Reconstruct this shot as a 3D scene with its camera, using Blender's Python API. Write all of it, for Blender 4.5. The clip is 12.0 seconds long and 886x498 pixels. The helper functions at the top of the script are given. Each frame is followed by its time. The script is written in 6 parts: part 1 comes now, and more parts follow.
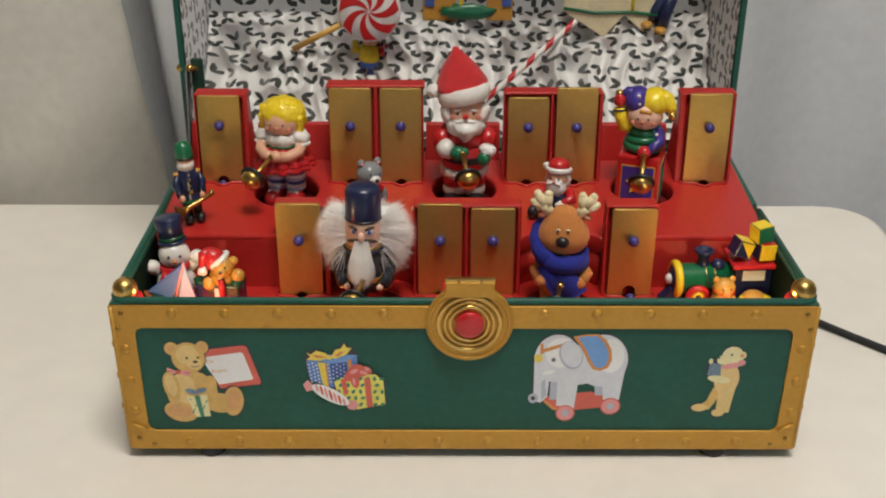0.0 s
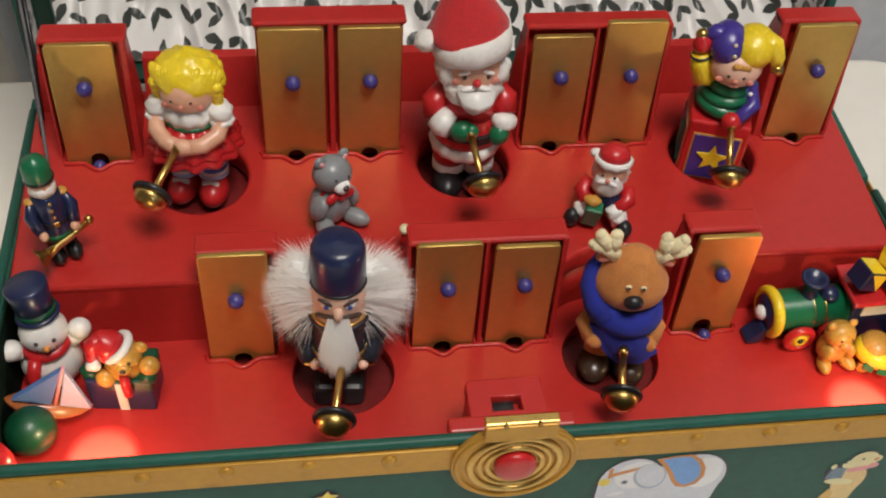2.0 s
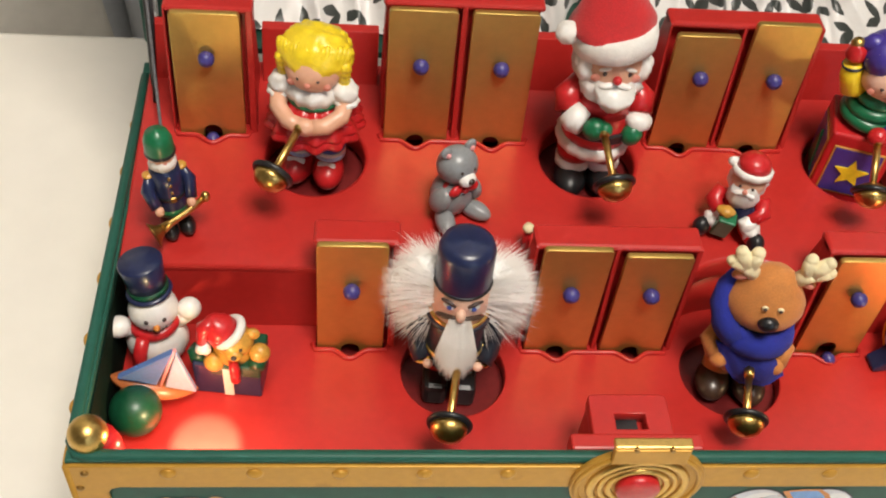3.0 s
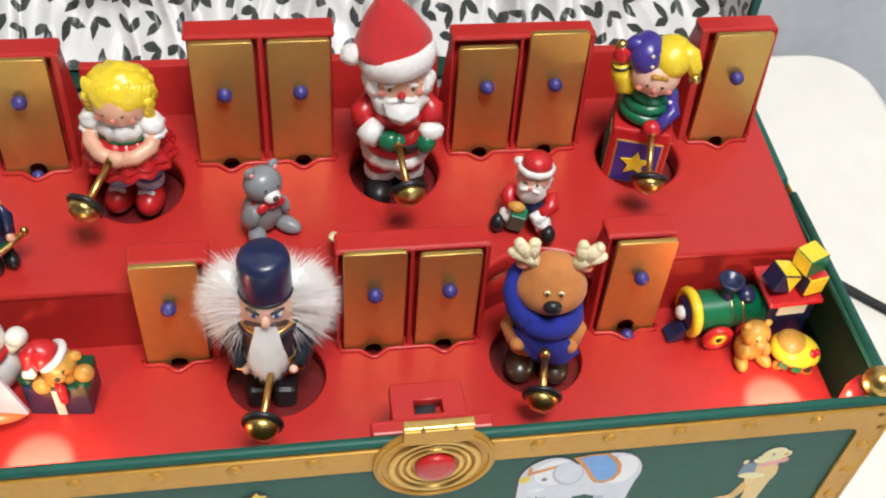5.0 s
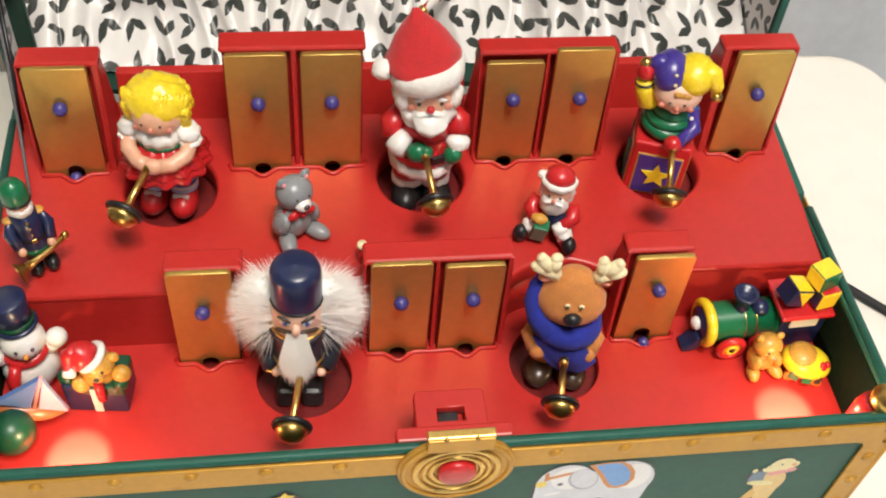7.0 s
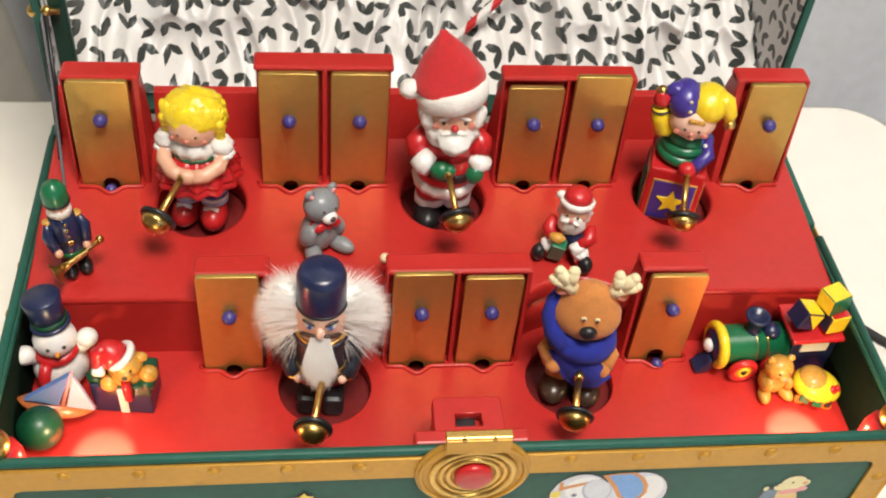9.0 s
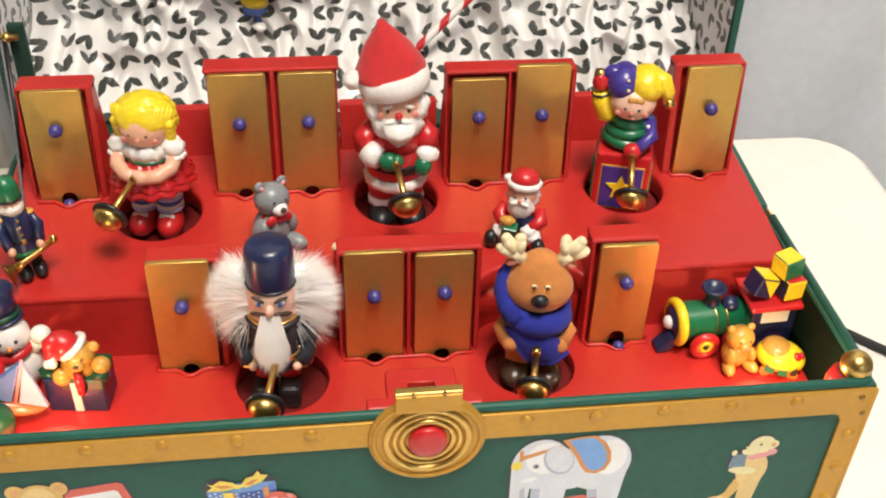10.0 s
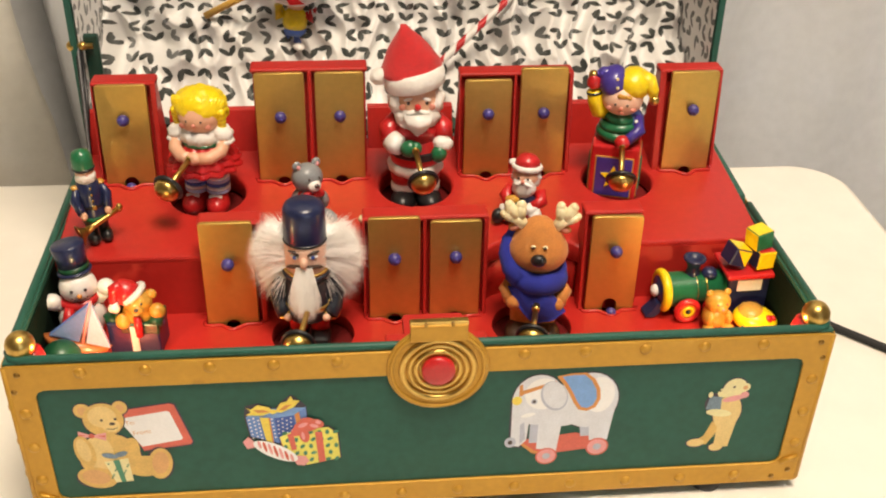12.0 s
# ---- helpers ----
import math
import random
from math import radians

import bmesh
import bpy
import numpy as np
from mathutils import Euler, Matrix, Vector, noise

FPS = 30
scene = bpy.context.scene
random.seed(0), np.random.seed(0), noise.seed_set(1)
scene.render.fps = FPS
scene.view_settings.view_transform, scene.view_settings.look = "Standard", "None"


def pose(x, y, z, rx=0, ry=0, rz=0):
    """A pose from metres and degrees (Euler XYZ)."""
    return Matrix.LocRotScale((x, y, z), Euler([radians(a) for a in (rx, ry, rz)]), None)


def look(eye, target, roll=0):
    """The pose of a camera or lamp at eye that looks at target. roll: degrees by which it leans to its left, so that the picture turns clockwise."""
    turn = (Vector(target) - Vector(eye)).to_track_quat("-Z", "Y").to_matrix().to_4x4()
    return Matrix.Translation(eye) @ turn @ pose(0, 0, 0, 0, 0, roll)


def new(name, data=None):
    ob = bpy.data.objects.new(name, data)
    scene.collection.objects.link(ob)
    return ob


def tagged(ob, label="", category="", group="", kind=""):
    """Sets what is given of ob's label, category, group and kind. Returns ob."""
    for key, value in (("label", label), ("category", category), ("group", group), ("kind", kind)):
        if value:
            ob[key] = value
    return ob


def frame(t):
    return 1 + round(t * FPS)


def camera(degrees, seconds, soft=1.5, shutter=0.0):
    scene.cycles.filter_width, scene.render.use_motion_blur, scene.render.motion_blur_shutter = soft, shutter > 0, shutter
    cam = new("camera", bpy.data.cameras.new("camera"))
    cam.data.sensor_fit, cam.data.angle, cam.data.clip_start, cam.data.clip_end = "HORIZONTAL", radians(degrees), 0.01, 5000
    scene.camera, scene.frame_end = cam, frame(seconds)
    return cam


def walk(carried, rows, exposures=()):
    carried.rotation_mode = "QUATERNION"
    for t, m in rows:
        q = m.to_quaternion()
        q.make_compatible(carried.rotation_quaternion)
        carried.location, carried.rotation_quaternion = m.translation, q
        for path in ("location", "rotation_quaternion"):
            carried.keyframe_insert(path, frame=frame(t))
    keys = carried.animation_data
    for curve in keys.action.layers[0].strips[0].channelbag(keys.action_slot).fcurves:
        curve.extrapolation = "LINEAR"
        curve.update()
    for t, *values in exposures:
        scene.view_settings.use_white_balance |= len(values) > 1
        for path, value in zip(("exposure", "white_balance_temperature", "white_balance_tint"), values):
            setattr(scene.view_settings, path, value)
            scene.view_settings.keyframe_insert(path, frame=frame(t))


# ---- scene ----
cam = camera(45.3, 12.0, soft=2.0)
METRES, EYE, TILT, LEAN, TURN = 0.7245, 0.382, 0.0, 0.0, -0.3
ROWS = [
    (0.0, 0.0, 0.0, 0.0, 0.12, -26.97, -0.23),
    (0.5, -0.0178, 0.0916, 0.0112, 0.07, -30.24, -0.93),
    (1.0, -0.0395, 0.1996, 0.0182, 0.07, -34.35, -1.83),
    (1.5, -0.0621, 0.2976, 0.026, -0.25, -38.46, -2.47),
    (2.0, -0.0774, 0.3957, 0.0531, -6.73, -46.58, -3.46),
    (2.5, -0.0995, 0.4254, 0.0542, -3.15, -50.83, -5.24),
    (4.5, -0.0732, 0.418, 0.0681, -5.83, -48.4, -3.46),
    (5.0, -0.0468, 0.3913, 0.0825, -7.65, -47.87, -3.81),
    (5.5, -0.0542, 0.3773, 0.1413, -4.33, -48.12, -4.62),
    (6.0, -0.0614, 0.3937, 0.1353, -4.51, -49.87, -4.56),
    (6.5, -0.0729, 0.4003, 0.1111, -4.79, -50.85, -3.85),
    (7.0, -0.0564, 0.4005, 0.1158, -6.34, -50.0, -4.17),
    (7.5, -0.0587, 0.3977, 0.1263, -5.43, -49.87, -4.73),
    (9.5, -0.0538, 0.3228, 0.0733, -4.74, -42.13, -3.67),
    (10.0, -0.0309, 0.2818, 0.0341, -6.61, -37.79, -1.77),
    (10.5, -0.0355, 0.2554, 0.0241, -6.8, -36.3, -2.05),
    (11.0, -0.0332, 0.2162, 0.0226, -6.24, -34.91, -1.69),
    (11.5, -0.0342, 0.1785, 0.0201, -5.64, -33.66, -1.39),
    (12.0, -0.0325, 0.1529, 0.019, -5.06, -32.52, -1.22),
]
EXPOSURES = [(0.0, -0.68, 5750, 9), (0.5, -0.80, 5650, 9), (1.0, -0.77, 5700, 10), (1.5, -0.80, 5800, 10), (2.0, -0.66, 5650, 10), (2.5, -0.30, 6000, 10), (4.5, -0.05, 5150, 9),
             (5.0, -0.05, 5250, 9), (5.5, 0.03, 5900, 9), (6.5, 0.0, 5650, 9), (7.5, 0.0, 5850, 9), (9.5, 0.03, 5750, 10), (10.5, 0.15, 6100, 11), (12.0, -0.02, 6750, 12)]
BETWEEN = [
    (2.7, look((-0.101, -0.179, 0.413), (0.083, 1.131, -1.086), 7.3)),
    (4.3, look((-0.089, -0.178, 0.428), (0.154, 1.110, -1.082), 6.5)),
    (7.7, look((-0.067, -0.200, 0.478), (0.217, 1.062, -1.047), 8.9)),
]
PATH = [(t, pose(-0.0144, -0.491, EYE, TILT, LEAN, TURN) @ pose(METRES * x, METRES * y, METRES * z, 90 + pitch, roll, yaw)) for t, x, y, z, yaw, pitch, roll in ROWS]
walk(cam, sorted(PATH + BETWEEN, key=lambda row: row[0]), EXPOSURES)

# ---- light ----
world = bpy.data.worlds.new("world")
scene.world = world
world.use_nodes = True
world.node_tree.nodes["Background"].inputs[0].default_value = (0.75, 0.82, 1.0, 1)
world.node_tree.nodes["Background"].inputs[1].default_value = 0.1


def area_lamp(name, m, sx, sy, watts, colour):
    data = bpy.data.lights.new(name, "AREA")
    data.shape, data.size, data.size_y, data.energy, data.color = "RECTANGLE", sx, sy, watts, colour
    ob = new(name, data)
    ob.matrix_basis = m
    return ob


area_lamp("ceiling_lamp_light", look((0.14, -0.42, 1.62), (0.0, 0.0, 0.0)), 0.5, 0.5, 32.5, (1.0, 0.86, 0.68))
# cool lamp of an unseen window, added to brighten the front and the drapes
area_lamp("unseen_window_light", pose(0.95, -2.50, 0.55, 90, 0, 180), 1.1, 1.3, 140.0, (0.78, 0.88, 1.0))


# ---- materials ----
def mat(name, col, rough=0.5, metal=0.0, var=0.1, scale=90.0, bump=0.0, bscale=500.0, coat=0.0, sheen=0.0, emit=0.0, wear=None, trans=0.0):
    m = bpy.data.materials.new(name)
    m.use_nodes = True
    nt = m.node_tree
    b = nt.nodes["Principled BSDF"]
    tc = nt.nodes.new("ShaderNodeTexCoord")
    n1 = nt.nodes.new("ShaderNodeTexNoise")
    n1.inputs["Scale"].default_value, n1.inputs["Detail"].default_value = scale, 5.0
    n2 = nt.nodes.new("ShaderNodeTexNoise")
    n2.inputs["Scale"].default_value, n2.inputs["Detail"].default_value = scale * 7, 3.0
    add = nt.nodes.new("ShaderNodeMath")
    add.operation = "ADD"
    ramp = nt.nodes.new("ShaderNodeMapRange")
    ramp.inputs[1].default_value, ramp.inputs[2].default_value = 0.7, 1.3
    mix = nt.nodes.new("ShaderNodeMix")
    mix.data_type = "RGBA"
    mix.inputs[6].default_value = (*[c * (1 - var) for c in col], 1)
    mix.inputs[7].default_value = (*[min(1, c * (1 + var)) for c in col], 1)
    for n in (n1, n2):
        nt.links.new(tc.outputs["Object"], n.inputs["Vector"])
    nt.links.new(n1.outputs[0], add.inputs[0])
    nt.links.new(n2.outputs[0], add.inputs[1])
    nt.links.new(add.outputs[0], ramp.inputs[0])
    nt.links.new(ramp.outputs[0], mix.inputs[0])
    out = mix.outputs[2]
    if wear:
        n3 = nt.nodes.new("ShaderNodeTexNoise")
        n3.inputs["Scale"].default_value, n3.inputs["Detail"].default_value = wear[1], 8.0
        nt.links.new(tc.outputs["Object"], n3.inputs["Vector"])
        r3 = nt.nodes.new("ShaderNodeMapRange")
        r3.inputs[1].default_value, r3.inputs[2].default_value = wear[2], wear[2] + 0.12
        nt.links.new(n3.outputs[0], r3.inputs[0])
        mw = nt.nodes.new("ShaderNodeMix")
        mw.data_type = "RGBA"
        mw.inputs[7].default_value = (*wear[0], 1)
        nt.links.new(r3.outputs[0], mw.inputs[0])
        nt.links.new(out, mw.inputs[6])
        out = mw.outputs[2]
    nt.links.new(out, b.inputs["Base Color"])
    rr = nt.nodes.new("ShaderNodeMapRange")
    rr.inputs[3].default_value, rr.inputs[4].default_value = max(0.02, rough * 0.82), min(1, rough * 1.18)
    nt.links.new(n1.outputs[0], rr.inputs[0])
    nt.links.new(rr.outputs[0], b.inputs["Roughness"])
    b.inputs["Metallic"].default_value = metal
    b.inputs["Coat Weight"].default_value = coat
    b.inputs["Coat Roughness"].default_value = 0.12
    b.inputs["Sheen Weight"].default_value = sheen
    if trans:
        b.inputs["Subsurface Weight"].default_value = trans
        b.inputs["Subsurface Radius"].default_value = (0.002, 0.002, 0.002)
    if emit:
        b.inputs["Emission Color"].default_value = (*col, 1)
        b.inputs["Emission Strength"].default_value = emit
    if bump:
        bn = nt.nodes.new("ShaderNodeTexNoise")
        bn.inputs["Scale"].default_value, bn.inputs["Detail"].default_value = bscale, 4.0
        nt.links.new(tc.outputs["Object"], bn.inputs["Vector"])
        bp = nt.nodes.new("ShaderNodeBump")
        bp.inputs["Strength"].default_value, bp.inputs["Distance"].default_value = bump, 0.001
        nt.links.new(bn.outputs[0], bp.inputs["Height"])
        nt.links.new(bp.outputs[0], b.inputs["Normal"])
    return m


RED = mat("red_plastic", (0.45, 0.021, 0.016), 0.36, var=0.07, scale=35, bump=0.04, bscale=900)
GREEN = mat("green_paint", (0.022, 0.098, 0.072), 0.42, var=0.12, scale=30, bump=0.05, bscale=1200)
GREEN.node_tree.nodes["Principled BSDF"].inputs["Specular IOR Level"].default_value = 0.25
DARKGREEN = mat("dark_green_inside", (0.008, 0.045, 0.03), 0.45, var=0.15, scale=40)
# well floors take a darker red than the stage
DARKRED = mat("dark_red_floor", (0.15, 0.010, 0.010), 0.4, var=0.15, scale=60)
# near-black colour that stands for shade on the dark green inner walls
INSIDE_SHADE = mat("black_green_inside_shade", (0.006, 0.014, 0.010), 0.8, var=0.2, scale=40)
INSIDE_SHADE.node_tree.nodes["Principled BSDF"].inputs["Specular IOR Level"].default_value = 0.03
GOLD = mat("gold_trim", (0.53, 0.285, 0.036), 0.40, 0.35, var=0.08, scale=40, bump=0.06, bscale=700, wear=((0.26, 0.12, 0.02), 40, 0.66))
BAR = mat("brass_bar", (0.64, 0.43, 0.115), 0.42, 0.86, var=0.07, scale=30, bump=0.02, bscale=2500)
BRASS = mat("polished_brass", (0.62, 0.41, 0.12), 0.32, 1.0, var=0.12, scale=120, bump=0.06, bscale=600)
OLDBRASS = mat("aged_brass", (0.33, 0.19, 0.05), 0.35, 0.9, var=0.2, scale=150)
VIOLET = mat("blue_violet_peg", (0.055, 0.045, 0.22), 0.35, var=0.12)
BLACK = mat("black_plastic", (0.012, 0.012, 0.014), 0.35, var=0.2)
RUBBER = mat("black_rubber", (0.015, 0.015, 0.016), 0.7, var=0.2)
WHITE = mat("white_glaze", (0.80, 0.77, 0.73), 0.35, var=0.05, coat=0.15, bump=0.08, bscale=300)
FELTWHITE = mat("white_felt", (0.80, 0.77, 0.72), 0.95, var=0.08, scale=400, bump=0.6, bscale=1400, sheen=0.3)
FUR = mat("white_fur", (0.97, 0.95, 0.92), 0.6, var=0.03)
_t = FUR.node_tree.nodes.new("ShaderNodeBsdfTranslucent")
_t.inputs[0].default_value = (0.97, 0.95, 0.92, 1)
_m = FUR.node_tree.nodes.new("ShaderNodeMixShader")
_m.inputs[0].default_value = 0.5
FUR.node_tree.links.new(FUR.node_tree.nodes["Principled BSDF"].outputs[0], _m.inputs[1])
FUR.node_tree.links.new(_t.outputs[0], _m.inputs[2])
FUR.node_tree.links.new(_m.outputs[0], FUR.node_tree.nodes["Material Output"].inputs[0])
FURCORE = mat("white_fur_core", (0.93, 0.91, 0.88), 0.9, var=0.04, scale=500, bump=0.8, bscale=1500)
FELTRED = mat("red_felt", (0.50, 0.016, 0.018), 0.92, var=0.16, scale=260, bump=0.5, bscale=1600, sheen=0.25)
GRED = mat("red_glaze", (0.52, 0.016, 0.018), 0.32, var=0.1, coat=0.15, bump=0.1, bscale=300)
YELLOW = mat("yellow_glaze", (0.84, 0.62, 0.012), 0.32, var=0.1, coat=0.15, bump=0.25, bscale=420)
FAIRSKIN = mat("pale_painted_flesh", (0.78, 0.50, 0.37), 0.42, var=0.05)
SKIN = mat("painted_flesh", (0.72, 0.40, 0.26), 0.4, var=0.05, coat=0.2)
ROSE = mat("painted_rose", (0.66, 0.25, 0.18), 0.4, var=0.08)
NAVY = mat("navy_glaze", (0.013, 0.019, 0.066), 0.32, var=0.15, coat=0.15)
BLUE = mat("blue_glaze", (0.06, 0.13, 0.42), 0.3, var=0.1, coat=0.15)
PALEBLUE = mat("pale_blue_glaze", (0.13, 0.22, 0.52), 0.4, var=0.12, coat=0.15)
DEEPGREEN = mat("deep_green_glaze", (0.006, 0.06, 0.026), 0.4, var=0.15, coat=0.1)
ICEBLUE = mat("ice_blue_glaze", (0.46, 0.52, 0.74), 0.4, var=0.1, coat=0.15)
SCARF = mat("blue_felt", (0.014, 0.022, 0.27), 0.95, var=0.16, scale=260, bump=0.5, bscale=1600, sheen=0.05)
GGREEN = mat("green_glaze", (0.012, 0.14, 0.055), 0.32, var=0.15, coat=0.15)
PURPLE = mat("purple_glaze", (0.055, 0.035, 0.26), 0.32, var=0.12, coat=0.15)
BROWN = mat("brown_flock", (0.54, 0.205, 0.045), 0.85, var=0.14, scale=200, bump=0.3, bscale=1500, sheen=0.15)
DARKBROWN = mat("dark_brown_glaze", (0.05, 0.028, 0.018), 0.3, var=0.2, coat=0.15)
CREAM = mat("cream_resin", (0.78, 0.68, 0.42), 0.5, var=0.1, bump=0.3, bscale=500)
GREY = mat("grey_glaze", (0.24, 0.25, 0.26), 0.32, var=0.1, coat=0.15, bump=0.1, bscale=300)
ORANGE = mat("orange_glaze", (0.60, 0.22, 0.03), 0.3, var=0.15, coat=0.15)
HONEY = mat("honey_glaze", (0.54, 0.28, 0.042), 0.35, var=0.18, coat=0.15, bump=0.3, bscale=500)
PINK = mat("pink_print", (0.78, 0.34, 0.34), 0.4, var=0.08)
P_DEEPBLUE = mat("deep_blue_print", (0.05, 0.11, 0.42), 0.4, var=0.08)
P_LEMON = mat("lemon_print", (0.80, 0.74, 0.14), 0.4, var=0.08)
P_BEAR = mat("honey_print", (0.70, 0.45, 0.13), 0.4, var=0.15, scale=150)
P_BEARLIGHT = mat("light_honey_print", (0.78, 0.57, 0.23), 0.4, var=0.12, scale=150)
P_PAD = mat("tan_print", (0.68, 0.37, 0.15), 0.4, var=0.1, scale=150)
P_PALE = mat("pale_yellow_print", (0.82, 0.74, 0.40), 0.4, var=0.08)
P_YELLOW = mat("yellow_print", (0.84, 0.66, 0.10), 0.4, var=0.12, scale=200)
P_BLUE = mat("blue_print", (0.13, 0.26, 0.62), 0.4, var=0.1)
P_SKY = mat("light_blue_print", (0.19, 0.38, 0.74), 0.4, var=0.1)
P_WHITE = mat("white_print", (0.88, 0.88, 0.88), 0.4, var=0.04)
P_GREY = mat("grey_print", (0.71, 0.73, 0.78), 0.4, var=0.08, scale=150)
P_SHADE = mat("mid_grey_print", (0.47, 0.50, 0.60), 0.4, var=0.1, scale=150)
P_RED = mat("red_print", (0.66, 0.13, 0.09), 0.4, var=0.1)
P_ORANGE = mat("orange_print", (0.66, 0.27, 0.07), 0.4, var=0.1)
P_GREEN = mat("green_print", (0.06, 0.25, 0.15), 0.4, var=0.1)
P_SLATE = mat("slate_print", (0.16, 0.24, 0.32), 0.4, var=0.3, scale=600)
P_INK = mat("ink_print", (0.06, 0.04, 0.035), 0.4, var=0.1)
P_EDGE = mat("sticker_edge", (0.045, 0.035, 0.06), 0.4, var=0.1)
COAT = mat("slate_black_coat", (0.018, 0.022, 0.034), 0.4, var=0.3, scale=300, coat=0.1)
HULL = mat("red_brown_glaze", (0.42, 0.125, 0.035), 0.32, var=0.18, coat=0.15)
STRING = mat("grey_cord", (0.15, 0.15, 0.16), 0.8, var=0.4, scale=900, bump=0.4, bscale=2500)
STICK = mat("tan_stick", (0.62, 0.36, 0.07), 0.5, var=0.12)
TABLETOP = mat("cream_tabletop", (0.86, 0.82, 0.74), 0.42, var=0.03, scale=6, bump=0.05, bscale=160)
DRAPE = mat("grey_white_drape", (0.76, 0.77, 0.78), 0.9, var=0.05, scale=12, bump=0.25, bscale=1500, sheen=0.1)
DRAPECREAM = mat("cream_drape", (0.66, 0.63, 0.56), 0.9, var=0.06, scale=12, bump=0.25, bscale=1500, sheen=0.1)
WALLPAINT = mat("wall_paint", (0.42, 0.40, 0.36), 0.85, var=0.04, scale=4, bump=0.1, bscale=200)
CEILPAINT = mat("ceiling_paint", (0.72, 0.72, 0.70), 0.9, var=0.03, scale=4)
CARPET = mat("carpet", (0.25, 0.21, 0.17), 0.95, var=0.2, scale=60, bump=0.6, bscale=300)
BULB = mat("warm_bulb", (1.0, 0.62, 0.28), 0.3, emit=5.0)
LAMPGLOW = mat("lamp_diffuser", (1.0, 0.88, 0.72), 0.4, emit=3.0)
STEEL = mat("steel", (0.55, 0.55, 0.55), 0.35, 1.0)


def satin(name, cell, base=(0.74, 0.73, 0.71), rough=0.36):
    """Satin printed with scattered pairs of dark holly leaves; the UV map is in metres."""
    m = bpy.data.materials.new(name)
    m.use_nodes = True
    nt = m.node_tree
    b = nt.nodes["Principled BSDF"]
    N, L = nt.nodes.new, nt.links.new

    def vm(op, a, v=None, s=None):
        n = N("ShaderNodeVectorMath")
        n.operation = op
        L(a, n.inputs[0])
        if v is not None:
            if isinstance(v, tuple):
                n.inputs[1].default_value = v
            else:
                L(v, n.inputs[1])
        if s is not None:
            n.inputs["Scale"].default_value = s
        return n.outputs["Value"] if op == "LENGTH" else n.outputs[0]

    tc = N("ShaderNodeTexCoord")
    wob = N("ShaderNodeTexNoise")
    wob.inputs["Scale"].default_value = 30
    L(tc.outputs["UV"], wob.inputs["Vector"])
    uv = vm("ADD", vm("SCALE", tc.outputs["UV"], s=1 / cell), vm("SCALE", wob.outputs["Color"], s=0.45))
    fl = vm("FLOOR", uv)
    wn = N("ShaderNodeTexWhiteNoise")
    wn.noise_dimensions = "3D"
    L(fl, wn.inputs["Vector"])
    jit = vm("SCALE", vm("SUBTRACT", wn.outputs["Color"], (0.5, 0.5, 0.5)), s=0.42)
    loc = vm("SUBTRACT", vm("SUBTRACT", vm("FRACTION", uv), (0.5, 0.5, 0.0)), jit)
    loc = vm("MULTIPLY", loc, (1, 1, 0))
    ang = N("ShaderNodeMath")
    ang.operation = "MULTIPLY"
    ang.inputs[1].default_value = 6.283
    L(wn.outputs["Value"], ang.inputs[0])
    rot = N("ShaderNodeVectorRotate")
    rot.rotation_type = "Z_AXIS"
    L(loc, rot.inputs["Vector"])
    L(ang.outputs[0], rot.inputs["Angle"])
    spiky = N("ShaderNodeTexNoise")
    spiky.inputs["Scale"].default_value = 420
    L(tc.outputs["UV"], spiky.inputs["Vector"])
    ends = []
    for a in (0.66, -0.60):
        r2 = N("ShaderNodeVectorRotate")
        r2.rotation_type = "Z_AXIS"
        r2.inputs["Angle"].default_value = a
        L(vm("ADD", vm("ADD", rot.outputs[0], (0.25, 0, 0)), vm("SCALE", vm("SUBTRACT", spiky.outputs["Color"], (0.5, 0.5, 0.5)), s=0.11)), r2.inputs["Vector"])
        e = vm("ABSOLUTE", vm("MULTIPLY", vm("SUBTRACT", r2.outputs[0], (0.33, 0, 0)), (1 / 0.37, 1 / 0.155, 0)))
        sep = N("ShaderNodeSeparateXYZ")
        L(e, sep.inputs[0])
        sq = N("ShaderNodeMath")
        sq.operation = "MULTIPLY_ADD"
        x2 = N("ShaderNodeMath")
        x2.operation = "POWER"
        x2.inputs[1].default_value = 1.0
        L(sep.outputs[0], x2.inputs[0])
        L(x2.outputs[0], sq.inputs[0])
        L(x2.outputs[0], sq.inputs[1])
        L(sep.outputs[1], sq.inputs[2])
        d = sq.outputs[0]
        mr = N("ShaderNodeMapRange")
        mr.inputs[1].default_value, mr.inputs[2].default_value = 1.06, 0.94
        L(d, mr.inputs[0])
        ends.append(mr.outputs[0])
    mx = N("ShaderNodeMath")
    mx.operation = "MAXIMUM"
    L(ends[0], mx.inputs[0])
    L(ends[1], mx.inputs[1])
    mix = N("ShaderNodeMix")
    mix.data_type = "RGBA"
    mix.inputs[6].default_value = (*base, 1)
    mix.inputs[7].default_value = (0.030, 0.036, 0.032, 1)
    L(mx.outputs[0], mix.inputs[0])
    L(mix.outputs[2], b.inputs["Base Color"])
    b.inputs["Roughness"].default_value = rough
    b.inputs["Sheen Weight"].default_value = 0.3
    weave = N("ShaderNodeTexNoise")
    weave.inputs["Scale"].default_value = 160
    L(tc.outputs["UV"], weave.inputs["Vector"])
    bp = N("ShaderNodeBump")
    bp.inputs["Strength"].default_value, bp.inputs["Distance"].default_value = 0.35, 0.002
    L(weave.outputs[0], bp.inputs["Height"])
    L(bp.outputs[0], b.inputs["Normal"])
    return m


